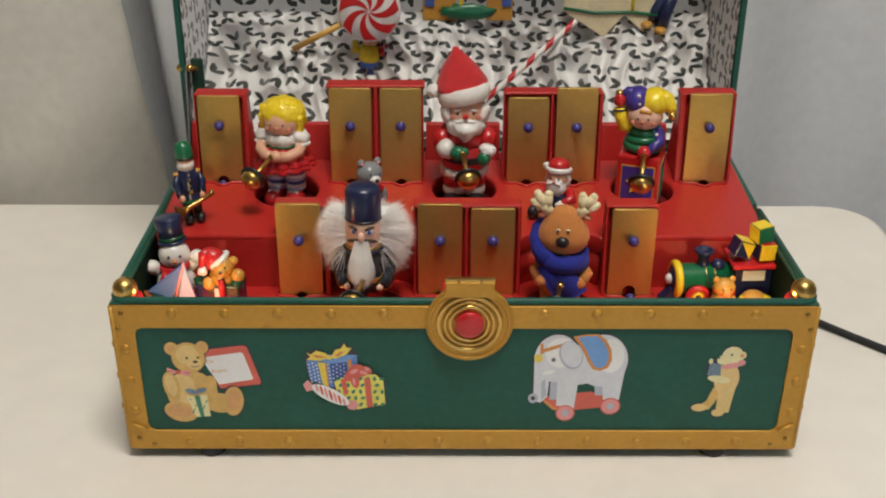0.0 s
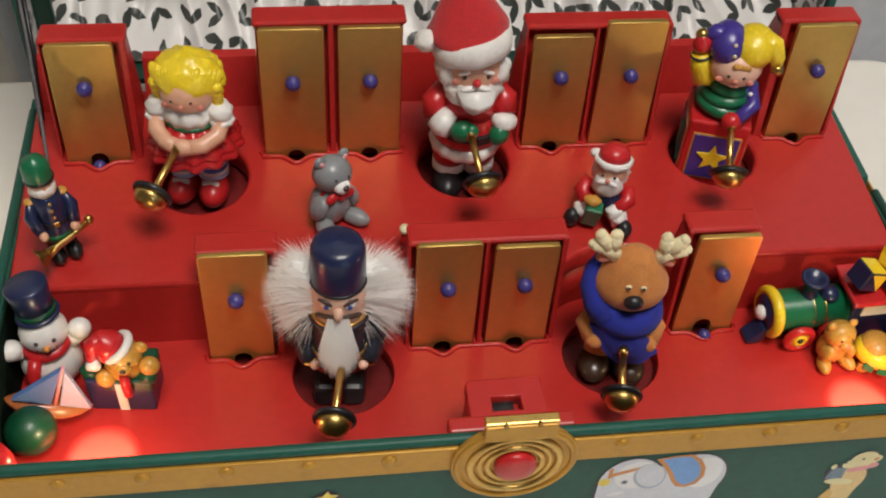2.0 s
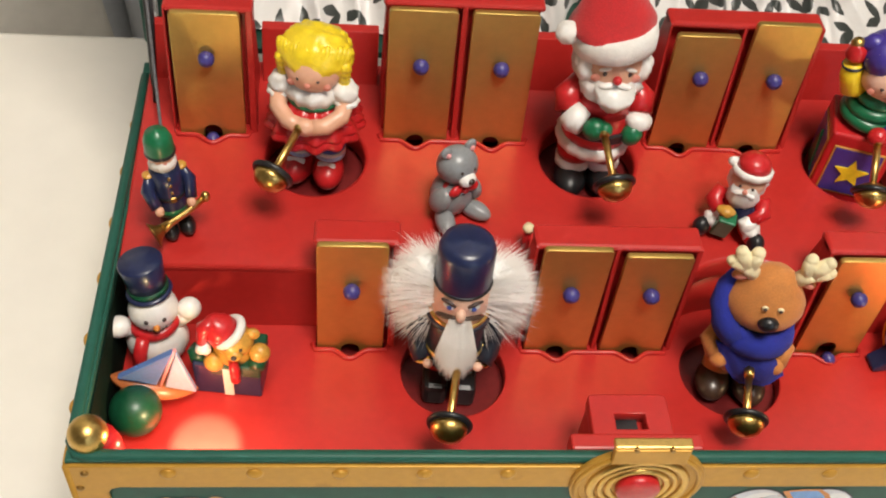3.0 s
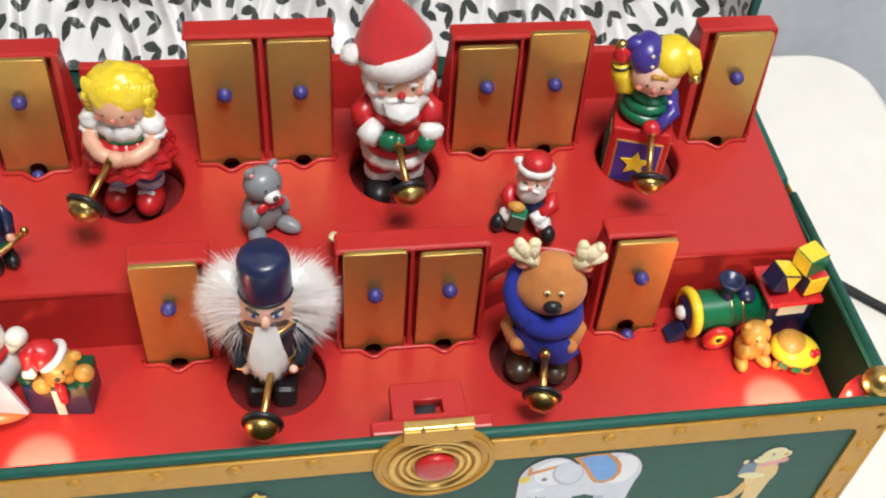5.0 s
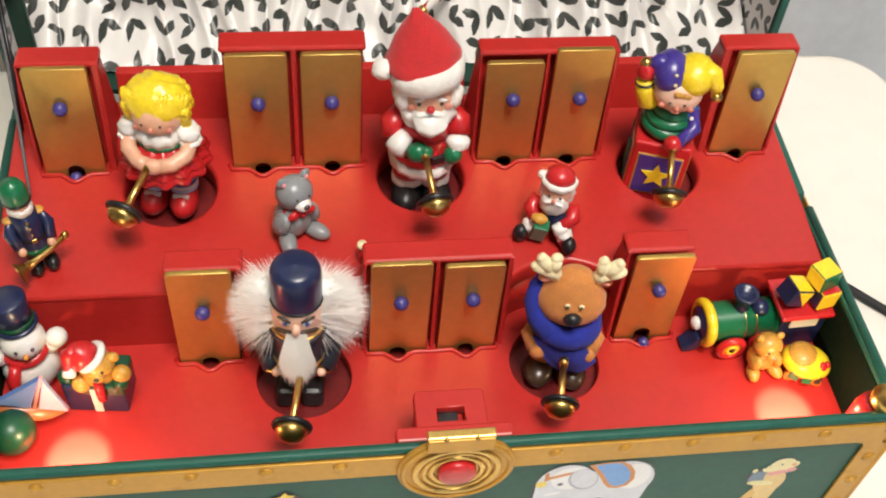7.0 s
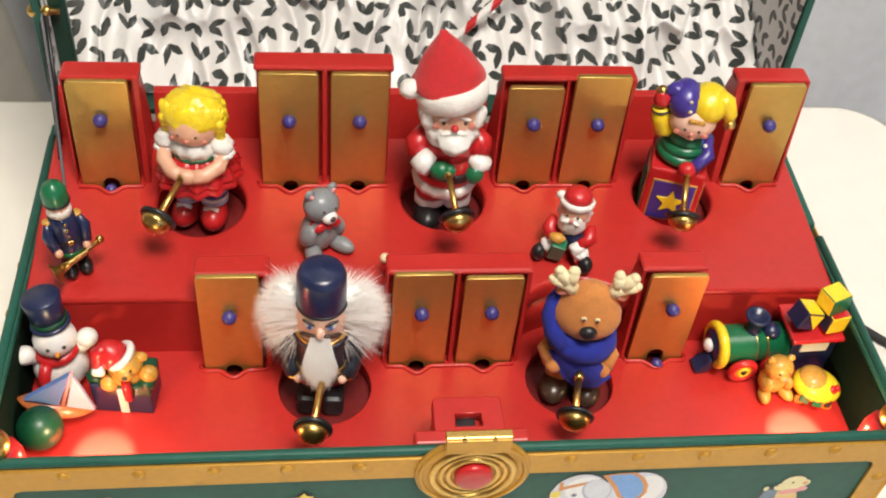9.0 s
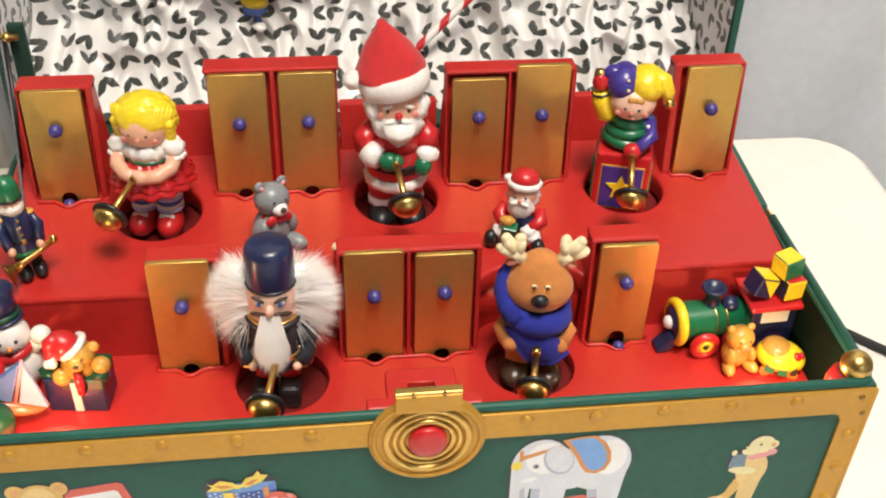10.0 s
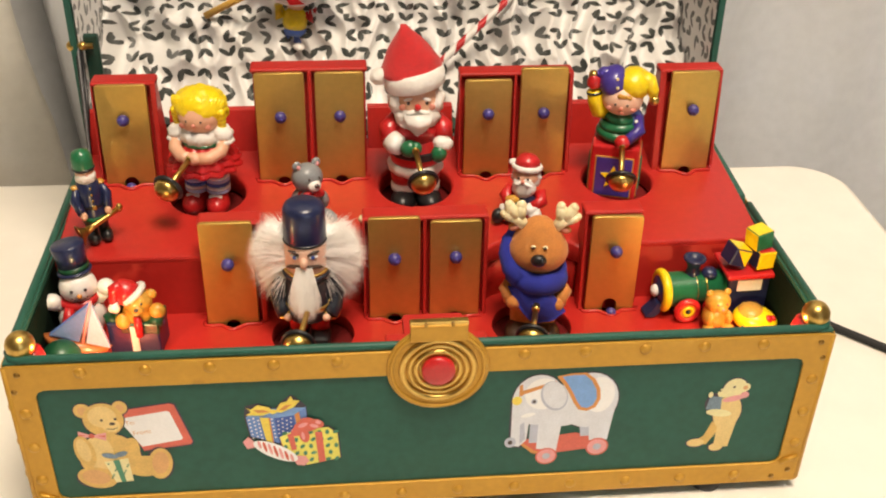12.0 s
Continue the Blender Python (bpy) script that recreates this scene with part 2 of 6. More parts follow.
SATIN = satin("leaf_satin", 0.0123)
LINING = satin("leaf_lining", 0.0132, rough=0.6)
SIDELINING = satin("leaf_side_lining", 0.0122, rough=0.6)


# ---- building helpers ----
class Build:
    """Gathers shapes into one mesh with several materials. Lengths are multiplied by the unit."""

    def __init__(self, unit=1.0):
        self.bm, self.mats, self.u, self.laid = bmesh.new(), [], unit, 0

    def slot(self, m):
        if m not in self.mats:
            self.mats.append(m)
        return self.mats.index(m)

    def done(self, verts, m, smooth):
        i = self.slot(m)
        for f in {f for v in verts for f in v.link_faces}:
            f.material_index, f.smooth = i, smooth
        return verts

    def ball(self, c, r, m, rot=(0, 0, 0), seg=20, lump=0.0):
        r = (r, r, r) if isinstance(r, (int, float)) else r
        mt = pose(*[k * self.u for k in c], *rot) @ Matrix.Diagonal((*[k * self.u for k in r], 1))
        vs = bmesh.ops.create_uvsphere(self.bm, u_segments=seg, v_segments=max(6, seg * 2 // 3), radius=1, matrix=mt)["verts"]
        if lump:
            o = Vector([k * self.u for k in c])
            for v in vs:
                v.co += (v.co - o) * lump * noise.noise(v.co * (0.35 / self.u))
        return self.done(vs, m, True)

    def rod(self, a, b, r1, r2, m, seg=16, smooth=True):
        a, b = Vector(a) * self.u, Vector(b) * self.u
        d = b - a
        mt = Matrix.Translation((a + b) / 2) @ d.to_track_quat("Z", "Y").to_matrix().to_4x4()
        vs = bmesh.ops.create_cone(self.bm, cap_ends=True, segments=seg, radius1=r1 * self.u, radius2=max(r2, 1e-4) * self.u, depth=d.length, matrix=mt)["verts"]
        self.done(vs, m, smooth)
        for f in {f for v in vs for f in v.link_faces}:
            if len(f.verts) > 4:
                f.smooth = False
        return vs

    def box(self, c, s, m, rot=(0, 0, 0), bevel=0.0, seg=2):
        mt = pose(*[k * self.u for k in c], *rot) @ Matrix.Diagonal((*[k * self.u for k in s], 1))
        vs = bmesh.ops.create_cube(self.bm, size=1, matrix=mt)["verts"]
        if bevel:
            es = list({e for v in vs for e in v.link_edges})
            out = bmesh.ops.bevel(self.bm, geom=es, offset=bevel * self.u, segments=seg, profile=0.5, affect="EDGES")
            vs = list({v for f in out["faces"] for v in f.verts} | {v for v in vs if v.is_valid})
        return self.done(vs, m, False)

    def lathe(self, c, prof, m, rot=(0, 0, 0), seg=28, ripple=None):
        """Turns (radius, height) pairs about an axis. ripple: (amount, count) waves the rim."""
        mt = pose(*[k * self.u for k in c], *rot)
        rings, allv = [], []
        for r, h in prof:
            ring = []
            for k in range(seg):
                a = 2 * math.pi * k / seg
                rr = r * (1 + (ripple[0] * math.sin(a * ripple[1]) if ripple else 0))
                ring.append(self.bm.verts.new(mt @ Vector((rr * math.cos(a) * self.u, rr * math.sin(a) * self.u, h * self.u))))
            rings.append(ring)
            allv += ring
        for p, q in zip(rings, rings[1:]):
            for k in range(seg):
                self.bm.faces.new((p[k], p[(k + 1) % seg], q[(k + 1) % seg], q[k]))
        if prof[0][0] > 1e-6:
            self.bm.faces.new(rings[0][::-1])
        if prof[-1][0] > 1e-6:
            self.bm.faces.new(rings[-1])
        return self.done(allv, m, True)

    def ring(self, c, R, r, m, rot=(0, 0, 0), seg=32, sides=10, squash=1.0):
        mt = pose(*[k * self.u for k in c], *rot)
        vs = [[self.bm.verts.new(mt @ (Vector(((R + r * math.cos(b)) * math.cos(a), (R + r * math.cos(b)) * math.sin(a), squash * r * math.sin(b))) * self.u))
               for b in (2 * math.pi * j / sides for j in range(sides))] for a in (2 * math.pi * i / seg for i in range(seg))]
        for i in range(seg):
            for j in range(sides):
                self.bm.faces.new((vs[i][j], vs[(i + 1) % seg][j], vs[(i + 1) % seg][(j + 1) % sides], vs[i][(j + 1) % sides]))
        return self.done([v for r_ in vs for v in r_], m, True)

    def tube(self, pts, radii, m, sides=10):
        pts = [Vector(p) * self.u for p in pts]
        rings = []
        for i, p in enumerate(pts):
            d = (pts[min(i + 1, len(pts) - 1)] - pts[max(i - 1, 0)]).normalized()
            q = d.to_track_quat("Z", "Y").to_matrix()
            r = (radii[i] if isinstance(radii, (list, tuple)) else radii) * self.u
            rings.append([self.bm.verts.new(p + q @ Vector((r * math.cos(a), r * math.sin(a), 0))) for a in (2 * math.pi * k / sides for k in range(sides))])
        for p, q in zip(rings, rings[1:]):
            for k in range(sides):
                self.bm.faces.new((p[k], p[(k + 1) % sides], q[(k + 1) % sides], q[k]))
        self.bm.faces.new(rings[0][::-1])
        self.bm.faces.new(rings[-1])
        return self.done([v for r_ in rings for v in r_], m, True)

    def prism(self, poly, x0, x1, m, bevel=0.0, axis="x"):
        """A closed outline in y, z (or x, z for axis y) swept along the axis."""
        def at(p, k):
            return Vector((k, p[0], p[1])) * self.u if axis == "x" else Vector((p[0], k, p[1])) * self.u
        a = [self.bm.verts.new(at(p, x0)) for p in poly]
        b = [self.bm.verts.new(at(p, x1)) for p in poly]
        n = len(poly)
        fs = [self.bm.faces.new(a), self.bm.faces.new(b[::-1])]
        fs += [self.bm.faces.new((a[i], b[i], b[(i + 1) % n], a[(i + 1) % n])) for i in range(n)]
        bmesh.ops.recalc_face_normals(self.bm, faces=fs)
        vs = a + b
        if bevel:
            es = list({e for f in fs for e in f.edges})
            out = bmesh.ops.bevel(self.bm, geom=es, offset=bevel * self.u, segments=2, profile=0.5, affect="EDGES")
            vs = list({v for f in out["faces"] for v in f.verts} | {v for v in vs if v.is_valid})
        return self.done(vs, m, False)

    def flat(self, pts, layer, m):
        """A printed patch in x, z that faces the front; each lies a hair nearer than the last."""
        self.laid += 1
        vs = [self.bm.verts.new(Vector((p[0] * self.u, -0.000008 * self.laid, p[1] * self.u))) for p in pts]
        f = self.bm.faces.new(vs)
        f.normal_update()
        if f.normal.y > 0:
            f.normal_flip()
        f.material_index = self.slot(m)

    def oval(self, c, r, layer, m, rot=0.0, seg=24):
        ca, sa = math.cos(radians(rot)), math.sin(radians(rot))
        r = (r, r) if isinstance(r, (int, float)) else r
        self.flat([(c[0] + r[0] * math.cos(a) * ca - r[1] * math.sin(a) * sa, c[1] + r[0] * math.cos(a) * sa + r[1] * math.sin(a) * ca)
                   for a in (2 * math.pi * k / seg for k in range(seg))], layer, m)

    def mesh(self, name):
        me = bpy.data.meshes.new(name)
        self.bm.to_mesh(me)
        self.bm.free()
        for m in self.mats:
            me.materials.append(m)
        return me


def part(name, b, parent, label="", m=None):
    ob = new(name, b.mesh(name) if isinstance(b, Build) else b)
    ob.parent = parent
    if m is not None:
        ob.matrix_basis = m
    if label:
        tagged(ob, label)
    return ob


def thing(name, label, category, data=None, m=None, group="", kind=""):
    ob = new(name, data.mesh(name) if isinstance(data, Build) else data)
    if m is not None:
        ob.matrix_basis = m
    return tagged(ob, label, category, group, kind)


def plate(outlines, thick, m, bevel=0.0, shear=None):
    """A flat plate from an outer outline and holes in x, y; its top lies at z = 0."""
    cu = bpy.data.curves.new("plate", "CURVE")
    cu.dimensions, cu.fill_mode = "2D", "BOTH"
    cu.extrude, cu.bevel_depth, cu.bevel_resolution = thick / 2 - bevel, bevel, 1
    for pts in outlines:
        sp = cu.splines.new("POLY")
        sp.points.add(len(pts) - 1)
        for p, q in zip(sp.points, pts):
            p.co = (q[0], q[1], 0, 1)
        sp.use_cyclic_u = True
    ob = new("plate", cu)
    me = bpy.data.meshes.new_from_object(ob.evaluated_get(bpy.context.evaluated_depsgraph_get()))
    bpy.data.objects.remove(ob)
    bm = bmesh.new()
    bm.from_mesh(me)
    bmesh.ops.remove_doubles(bm, verts=bm.verts, dist=1e-6)
    bm.to_mesh(me)
    bm.free()
    for v in me.vertices:
        v.co.z += -thick / 2
        if shear:
            v.co.z += shear(v.co.x, v.co.y)
    me.materials.clear()
    me.materials.append(m)
    return me


def circle(cx, cy, r, n=40):
    return [(cx + r * math.cos(2 * math.pi * k / n), cy + r * math.sin(2 * math.pi * k / n)) for k in range(n)]


def rounded(x0, y0, x1, y1, r, n=6):
    pts = []
    for cx, cy, a0 in ((x1 - r, y1 - r, 0), (x0 + r, y1 - r, 90), (x0 + r, y0 + r, 180), (x1 - r, y0 + r, 270)):
        pts += [(cx + r * math.cos(radians(a0 + 90 * k / n)), cy + r * math.sin(radians(a0 + 90 * k / n))) for k in range(n + 1)]
    return pts


def words(text, size, m):
    cu = bpy.data.curves.new("words", "FONT")
    cu.body, cu.size, cu.align_x, cu.align_y = text, size, "CENTER", "CENTER"
    ob = new("words", cu)
    me = bpy.data.meshes.new_from_object(ob.evaluated_get(bpy.context.evaluated_depsgraph_get()))
    bpy.data.objects.remove(ob)
    me.materials.clear()
    me.materials.append(m)
    return me


# ---- room ----
def slab(name, x0, x1, y0, y1, z0, z1, m, label):
    b = Build()
    b.box(((x0 + x1) / 2, (y0 + y1) / 2, (z0 + z1) / 2), (x1 - x0, y1 - y0, z1 - z0), m)
    return thing(name, label, "structure", b, kind="structure")


slab("floor", -2.1, 2.1, -2.6, 1.0, -0.8, -0.74, CARPET, "brown carpeted floor under the table")
slab("ceiling", -2.1, 2.1, -2.6, 1.0, 1.70, 1.76, CEILPAINT, "plain white painted ceiling")
slab("wall_north", -2.1, 2.1, 0.92, 1.0, -0.74, 1.70, WALLPAINT, "plain off-white wall behind the drapes")
# opening and window added out of view, to hold the cool lamp
b = Build()
for x0, x1, z0, z1 in ((-2.1, 0.4, -0.74, 1.7), (1.5, 2.1, -0.74, 1.7), (0.4, 1.5, -0.74, -0.1), (0.4, 1.5, 1.2, 1.7)):
    b.box(((x0 + x1) / 2, -2.56, (z0 + z1) / 2), (x1 - x0, 0.08, z1 - z0), WALLPAINT)
thing("wall_south", "plain off-white wall with an opening for the added window", "structure", b, kind="structure")
window = thing("unseen_window", "unseen white framed window added for cool light", "structure", m=pose(0.95, -2.56, 0.55), kind="structure")
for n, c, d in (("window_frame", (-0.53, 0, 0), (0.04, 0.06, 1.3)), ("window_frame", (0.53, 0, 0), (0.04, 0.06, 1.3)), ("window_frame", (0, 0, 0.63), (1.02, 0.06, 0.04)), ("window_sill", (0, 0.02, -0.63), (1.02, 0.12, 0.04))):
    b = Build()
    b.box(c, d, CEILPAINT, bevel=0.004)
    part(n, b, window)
slab("wall_west", -2.1, -2.02, -2.52, 0.92, -0.74, 1.70, WALLPAINT, "plain off-white painted wall")
slab("wall_east", 2.02, 2.1, -2.52, 0.92, -0.74, 1.70, WALLPAINT, "plain off-white painted wall")

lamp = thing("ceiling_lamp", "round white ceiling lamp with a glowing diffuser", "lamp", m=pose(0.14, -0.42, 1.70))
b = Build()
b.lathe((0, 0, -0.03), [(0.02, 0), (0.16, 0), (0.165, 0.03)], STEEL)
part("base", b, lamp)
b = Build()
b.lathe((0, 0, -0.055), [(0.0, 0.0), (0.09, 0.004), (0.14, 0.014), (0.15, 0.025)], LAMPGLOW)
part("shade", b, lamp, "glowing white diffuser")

# folding table with rounded corners
TX0, TX1, TY0, TY1, TR = -1.35, 0.3525, -0.42, 0.3485, 0.036
TABLE_Z = -0.003
table = thing("table", "cream-white folding table with rounded corners", "table", m=pose(0, 0, TABLE_Z))
part("tabletop", plate([rounded(TX0, TY0, TX1, TY1, TR, 10)], 0.04, TABLETOP, 0.006), table)
for x, y in ((TX0 + 0.12, TY0 + 0.1), (TX0 + 0.12, TY1 - 0.1), (TX1 - 0.12, TY0 + 0.1), (TX1 - 0.12, TY1 - 0.1)):
    b = Build()
    b.rod((x, y, -0.737), (x, y, -0.04), 0.014, 0.014, STEEL)
    part("leg", b, table)


def drape(name, label, edge0, edge1, y, fold, z0=-0.74, z1=1.3, nx=220, nz=70, m=None):
    """A hanging cloth; edge0 and edge1 give its side edges at height z, fold its depth."""
    b = Build()
    rows = []
    for j in range(nz + 1):
        z = z0 + (z1 - z0) * j / nz
        rows.append([])
        for i in range(nx + 1):
            x = edge0(z) + (edge1(z) - edge0(z)) * i / nx
            rows[-1].append(b.bm.verts.new((x, y + fold(x, z), z)))
    fs = []
    for p, q in zip(rows, rows[1:]):
        for i in range(nx):
            fs.append(b.bm.faces.new((p[i], p[i + 1], q[i + 1], q[i])))
    for f in fs:
        f.smooth = True
    b.slot(m or DRAPE)
    ob = thing(name, label, "drape", b)
    sol = ob.modifiers.new("thickness", "SOLIDIFY")
    sol.thickness = 0.0015
    return ob


def folds_left(x, z):
    return 0.010 * noise.noise((x * 3, z * 2.2, 1.0)) + 0.004 * noise.noise((x * 9, z * 7, 2.0)) + 0.009 * (1 - abs(noise.noise((x * 3.5 + z * 2, z * 11 - x * 2.5, 4.0))) * 2) ** 3 + 0.035 * max(0, (x + 0.40) / 0.12) ** 2


def hollow(x, z):
    """A deep dark fold beside the edge of the cream drape, with a sharp ridge on one side."""
    edge = -0.291 - 0.055 * z
    return 1 / (1 + math.exp(max(-40, min(40, (x - edge) / 0.004)))) / (1 + math.exp(max(-40, min(40, (edge - 0.12 - x) / 0.02))))


def folds_back(x, z):
    s = x * (1 - 0.06 * z)
    return 0.014 * math.sin(s * 43 + 2 * noise.noise((x * 3, 4, z))) + 0.034 * math.sin(s * 17 + 0.6 + 1.5 * noise.noise((x * 2, 0, z))) + 0.012 * noise.noise((x * 7, z * 1.5, 5.0)) + 0.004 * noise.noise((x * 16, z * 5, 8.0)) + 0.16 * hollow(x, z)


drape("drape", "cream-grey cloth drape hanging beside the chest", lambda z: -1.6, lambda z: -0.268 - 0.100 * z + 0.004 * noise.noise((0, 0, z * 6)), 0.375, folds_left, m=DRAPECREAM)
drape("drape", "wide pale grey cloth drape with soft folds", lambda z: -1.9, lambda z: 1.9, 0.47, folds_back, nx=900)

# ---- toy chest ----
W, RIM, BACK = 0.19, 0.0995, 0.202
chest = thing("toy_chest", "open green toy chest with gold studded trim and red stage", "toy chest", m=pose(0, 0, 0))

b = Build()
b.box((0, 0.0035, 0.0519), (2 * W, 0.005, 0.0942), GREEN, bevel=0.0008)
b.box((0, BACK - 0.002, 0.052), (2 * W, 0.004, 0.096), GREEN, bevel=0.0008)
b.box((0, BACK / 2, 0.0085), (2 * W - 0.004, BACK - 0.008, 0.004), DARKGREEN)
b.prism([(0.006, 0.0062), (BACK - 0.004, 0.0062), (BACK - 0.004, 0.104), (0.128, 0.1), (0.126, 0.0945), (0.12, 0.0945), (0.118, RIM), (0.006, RIM)], W - 0.0045, W, GREEN, 0.0006)
b.prism([(0.006, 0.0062), (BACK - 0.004, 0.0062), (BACK - 0.004, 0.104), (0.128, 0.1), (0.006, RIM)], -W, -W + 0.0045, GREEN, 0.0006)
part("body", b, chest)
# thin dark panels over the side walls paint in the shade inside the chest
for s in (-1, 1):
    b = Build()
    b.box((s * 0.18515, 0.054, 0.076), (0.0006, 0.095, 0.042), INSIDE_SHADE)
    part("inner_shade_panel", b, chest, "nearly black panel for the shade on the inner wall")
b = Build()
b.tube([(-W + 0.0015, 0.19, RIM + 0.003), (-W + 0.0015, 0.1, RIM + 0.0008), (-W + 0.0015, 0.008, RIM), (-W + 0.004, 0.0035, RIM), (-W + 0.008, 0.0025, RIM), (W - 0.008, 0.0025, RIM), (W - 0.004, 0.0035, RIM), (W - 0.0015, 0.008, RIM), (W - 0.0015, 0.118, RIM)], 0.0021, GREEN)
part("rim", b, chest, "rounded dark green rim")

# gold frame on the front, chamfered at the corners of the green field
OUT = rounded(-W, 0.0040, W, 0.0975, 0.002, 3)


def chamfered(x0, z0, x1, z1, c):
    return [(x0 + c, z0), (x1 - c, z0), (x1 - 0.3 * c, z0 + 0.3 * c), (x1, z0 + c), (x1, z1 - c), (x1 - 0.3 * c, z1 - 0.3 * c), (x1 - c, z1), (x0 + c, z1), (x0 + 0.3 * c, z1 - 0.3 * c), (x0, z1 - c), (x0, z0 + c), (x0 + 0.3 * c, z0 + 0.3 * c)]


trim = part("trim_frame", plate([OUT, chamfered(-0.1785, 0.0160, 0.1785, 0.0845, 0.0045)], 0.0016, GOLD, 0.0004), chest, "mustard gold trim frame", pose(0, -0.0005, 0, 90, 0, 0))
for s in (-1, 1):
    me = plate([rounded(0.001, 0.0040, BACK - 0.006, 0.0975, 0.002, 3), chamfered(0.0125, 0.0160, BACK - 0.018, 0.0845, 0.0045)], 0.0009, GOLD, 0.0003)
    part("side_trim", me, chest, m=Matrix(((0, 0, s, s * (W + 0.0007)), (1, 0, 0, 0), (0, 1, 0, 0), (0, 0, 0, 1))))
    b = Build()
    b.tube([(s * (W - 0.0006), 0.0002, 0.006), (s * (W - 0.0006), 0.0002, 0.0972)], 0.0013, GOLD)
    part("corner_strip", b, chest)

# studs: one domed mesh shared by all
b = Build(0.001)
b.lathe((0, 0, 0), [(2.9, 0), (2.7, 0.5), (2.0, 1.1), (1.0, 1.5), (0.0, 1.65)], GOLD, seg=14)
STUD = b.mesh("stud")
b = Build(0.001)
b.lathe((0, 0, 0), [(1.5, 0), (1.3, 0.5), (0.7, 0.9), (0.0, 1.0)], OLDBRASS, seg=12)
NAIL = b.mesh("nail")
for k in range(5):
    part("stud", STUD, chest, m=pose(-0.157 + 0.0284 * k, -0.0004, 0.0935, 90, 0, 0))
    part("stud", STUD, chest, m=pose(0.0425 + 0.0284 * k, -0.0004, 0.0935, 90, 0, 0))
for k in range(12):
    part("stud", STUD, chest, m=pose(-0.156 + 0.02836 * k, -0.0004, 0.0096, 90, 0, 0))
for s in (-1, 1):
    for z in (0.030, 0.0505, 0.071):
        part("stud", STUD, chest, m=pose(s * 0.1842, -0.0004, z, 90, 0, 0))
    for x, z in ((0.184, 0.0935), (0.1868, 0.084), (0.184, 0.0115), (0.176, 0.0075)):
        part("nail", NAIL, chest, m=pose(s * x, -0.0004, z, 90, 0, 0))
    for z in (0.030, 0.0505, 0.071):
        part("stud", STUD, chest, m=pose(s * (W + 0.0017), 0.006, z, 0, s * 90, 0))
    for k in range(6):
        for z in (0.0102, 0.0935):
            part("stud", STUD, chest, m=pose(s * (W + 0.0017), 0.025 + 0.0285 * k, z, 0, s * 90, 0))
    b = Build()
    b.rod((s * 0.1785, -0.0009, 0.0172), (s * 0.187, -0.0012, 0.0215), 0.0012, 0.0012, GOLD)
    part("corner_bead", b, chest)
    for y in (0.0082, 0.17):
        b = Build()
        b.lathe((s * 0.145, y, TABLE_Z), [(0.0075, 0), (0.008, 0.003), (0.008, 0.0098)], RUBBER)
        part("foot", b, chest, "black rubber foot")
    # brass ball on a red lamp cap at the front corners
    b = Build()
    b.ball((s * 0.1828, 0.0085, 0.1035), 0.0066, BRASS)
    part("corner_knob", b, chest, "aged brass ball")
    b = Build()
    b.lathe((s * 0.1795, 0.011, 0.063), [(0.006, 0), (0.006, 0.03), (0.0045, 0.036)], GRED)
    part("corner_post", b, chest, "glossy red post")

# round clasp with rings and a red button
clasp = part("clasp", plate([circle(0, 0, 0.0230, 56)], 0.0022, GOLD, 0.0006), chest, "round brass clasp plate", pose(0.0025, -0.0022, 0.0885, 90, 0, 0))
for R, r in ((0.0215, 0.0011), (0.0166, 0.0016), (0.0132, 0.0011), (0.0102, 0.0013)):
    b = Build()
    b.ring((0, 0, 0), R, r, BRASS if R < 0.018 else GOLD, seg=48)
    part("ring", b, clasp)
b = Build()
b.lathe((0, 0, -0.001), [(0.0078, 0), (0.0078, 0.0032), (0.0072, 0.004), (0.004, 0.0044), (0.0, 0.0045)], GRED)
part("button", b, clasp, "glossy red push button")
b = Build()
b.box((0, 0.021, 0.0002), (0.026, 0.009, 0.0026), GOLD, bevel=0.0006)
b.box((0, 0.0258, -0.0010), (0.0265, 0.0022, 0.0040), BRASS, bevel=0.0006)
b.rod((-0.006, 0.0262, 0.0005), (-0.006, 0.0262, 0.0022), 0.0008, 0.0008, OLDBRASS)
b.rod((0.006, 0.0262, 0.0005), (0.006, 0.0262, 0.0022), 0.0008, 0.0008, OLDBRASS)
part("hinge_tab", b, clasp, "brass hinge tab")

# ---- red stage ----
FLOOR_Z = 0.063


def deck_z(x, y):
    return 0.0972 + 0.095 * (y - 0.088)


# each bar: middle, width, top
BARS_UP = [(-0.1558, 0.0265, 0.1603), (-0.0712, 0.0263, 0.1655), (-0.0387, 0.0260, 0.1655), (0.0436, 0.0256, 0.1603), (0.0748, 0.0258, 0.1668), (0.1607, 0.0268, 0.1630)]
BARS_LOW = [(-0.0972, 0.0258, 0.1228), (-0.0133, 0.0256, 0.1228), (0.0181, 0.0255, 0.1200), (0.1018, 0.0260, 0.1198)]
WELLS_UP = [(-0.113, 0.143, 0.0222), (0.0025, 0.146, 0.0222), (0.119, 0.146, 0.0215)]
WELLS_LOW = [(-0.0560, 0.0622, 0.0215), (0.0580, 0.0622, 0.0212)]


def pocket(cx, w, y, depth=0.012):
    """Slot for the foot of a bar, with a scallop towards the front."""
    h = w / 2 + 0.0012
    pts = [(cx + h, y + depth), (cx - h, y + depth), (cx - h, y)]
    for k in range(13):
        u = -1 + k / 6
        pts.append((cx + u * 0.0075, y - 0.0042 * (math.cos(u * math.pi) + 1) / 2))
    return pts + [(cx + h, y)]


NICHES = [(-0.0790, -0.0292), (0.0352, 0.0850)]
NICHE_Y, NICHE_R = 0.0600, 0.0362


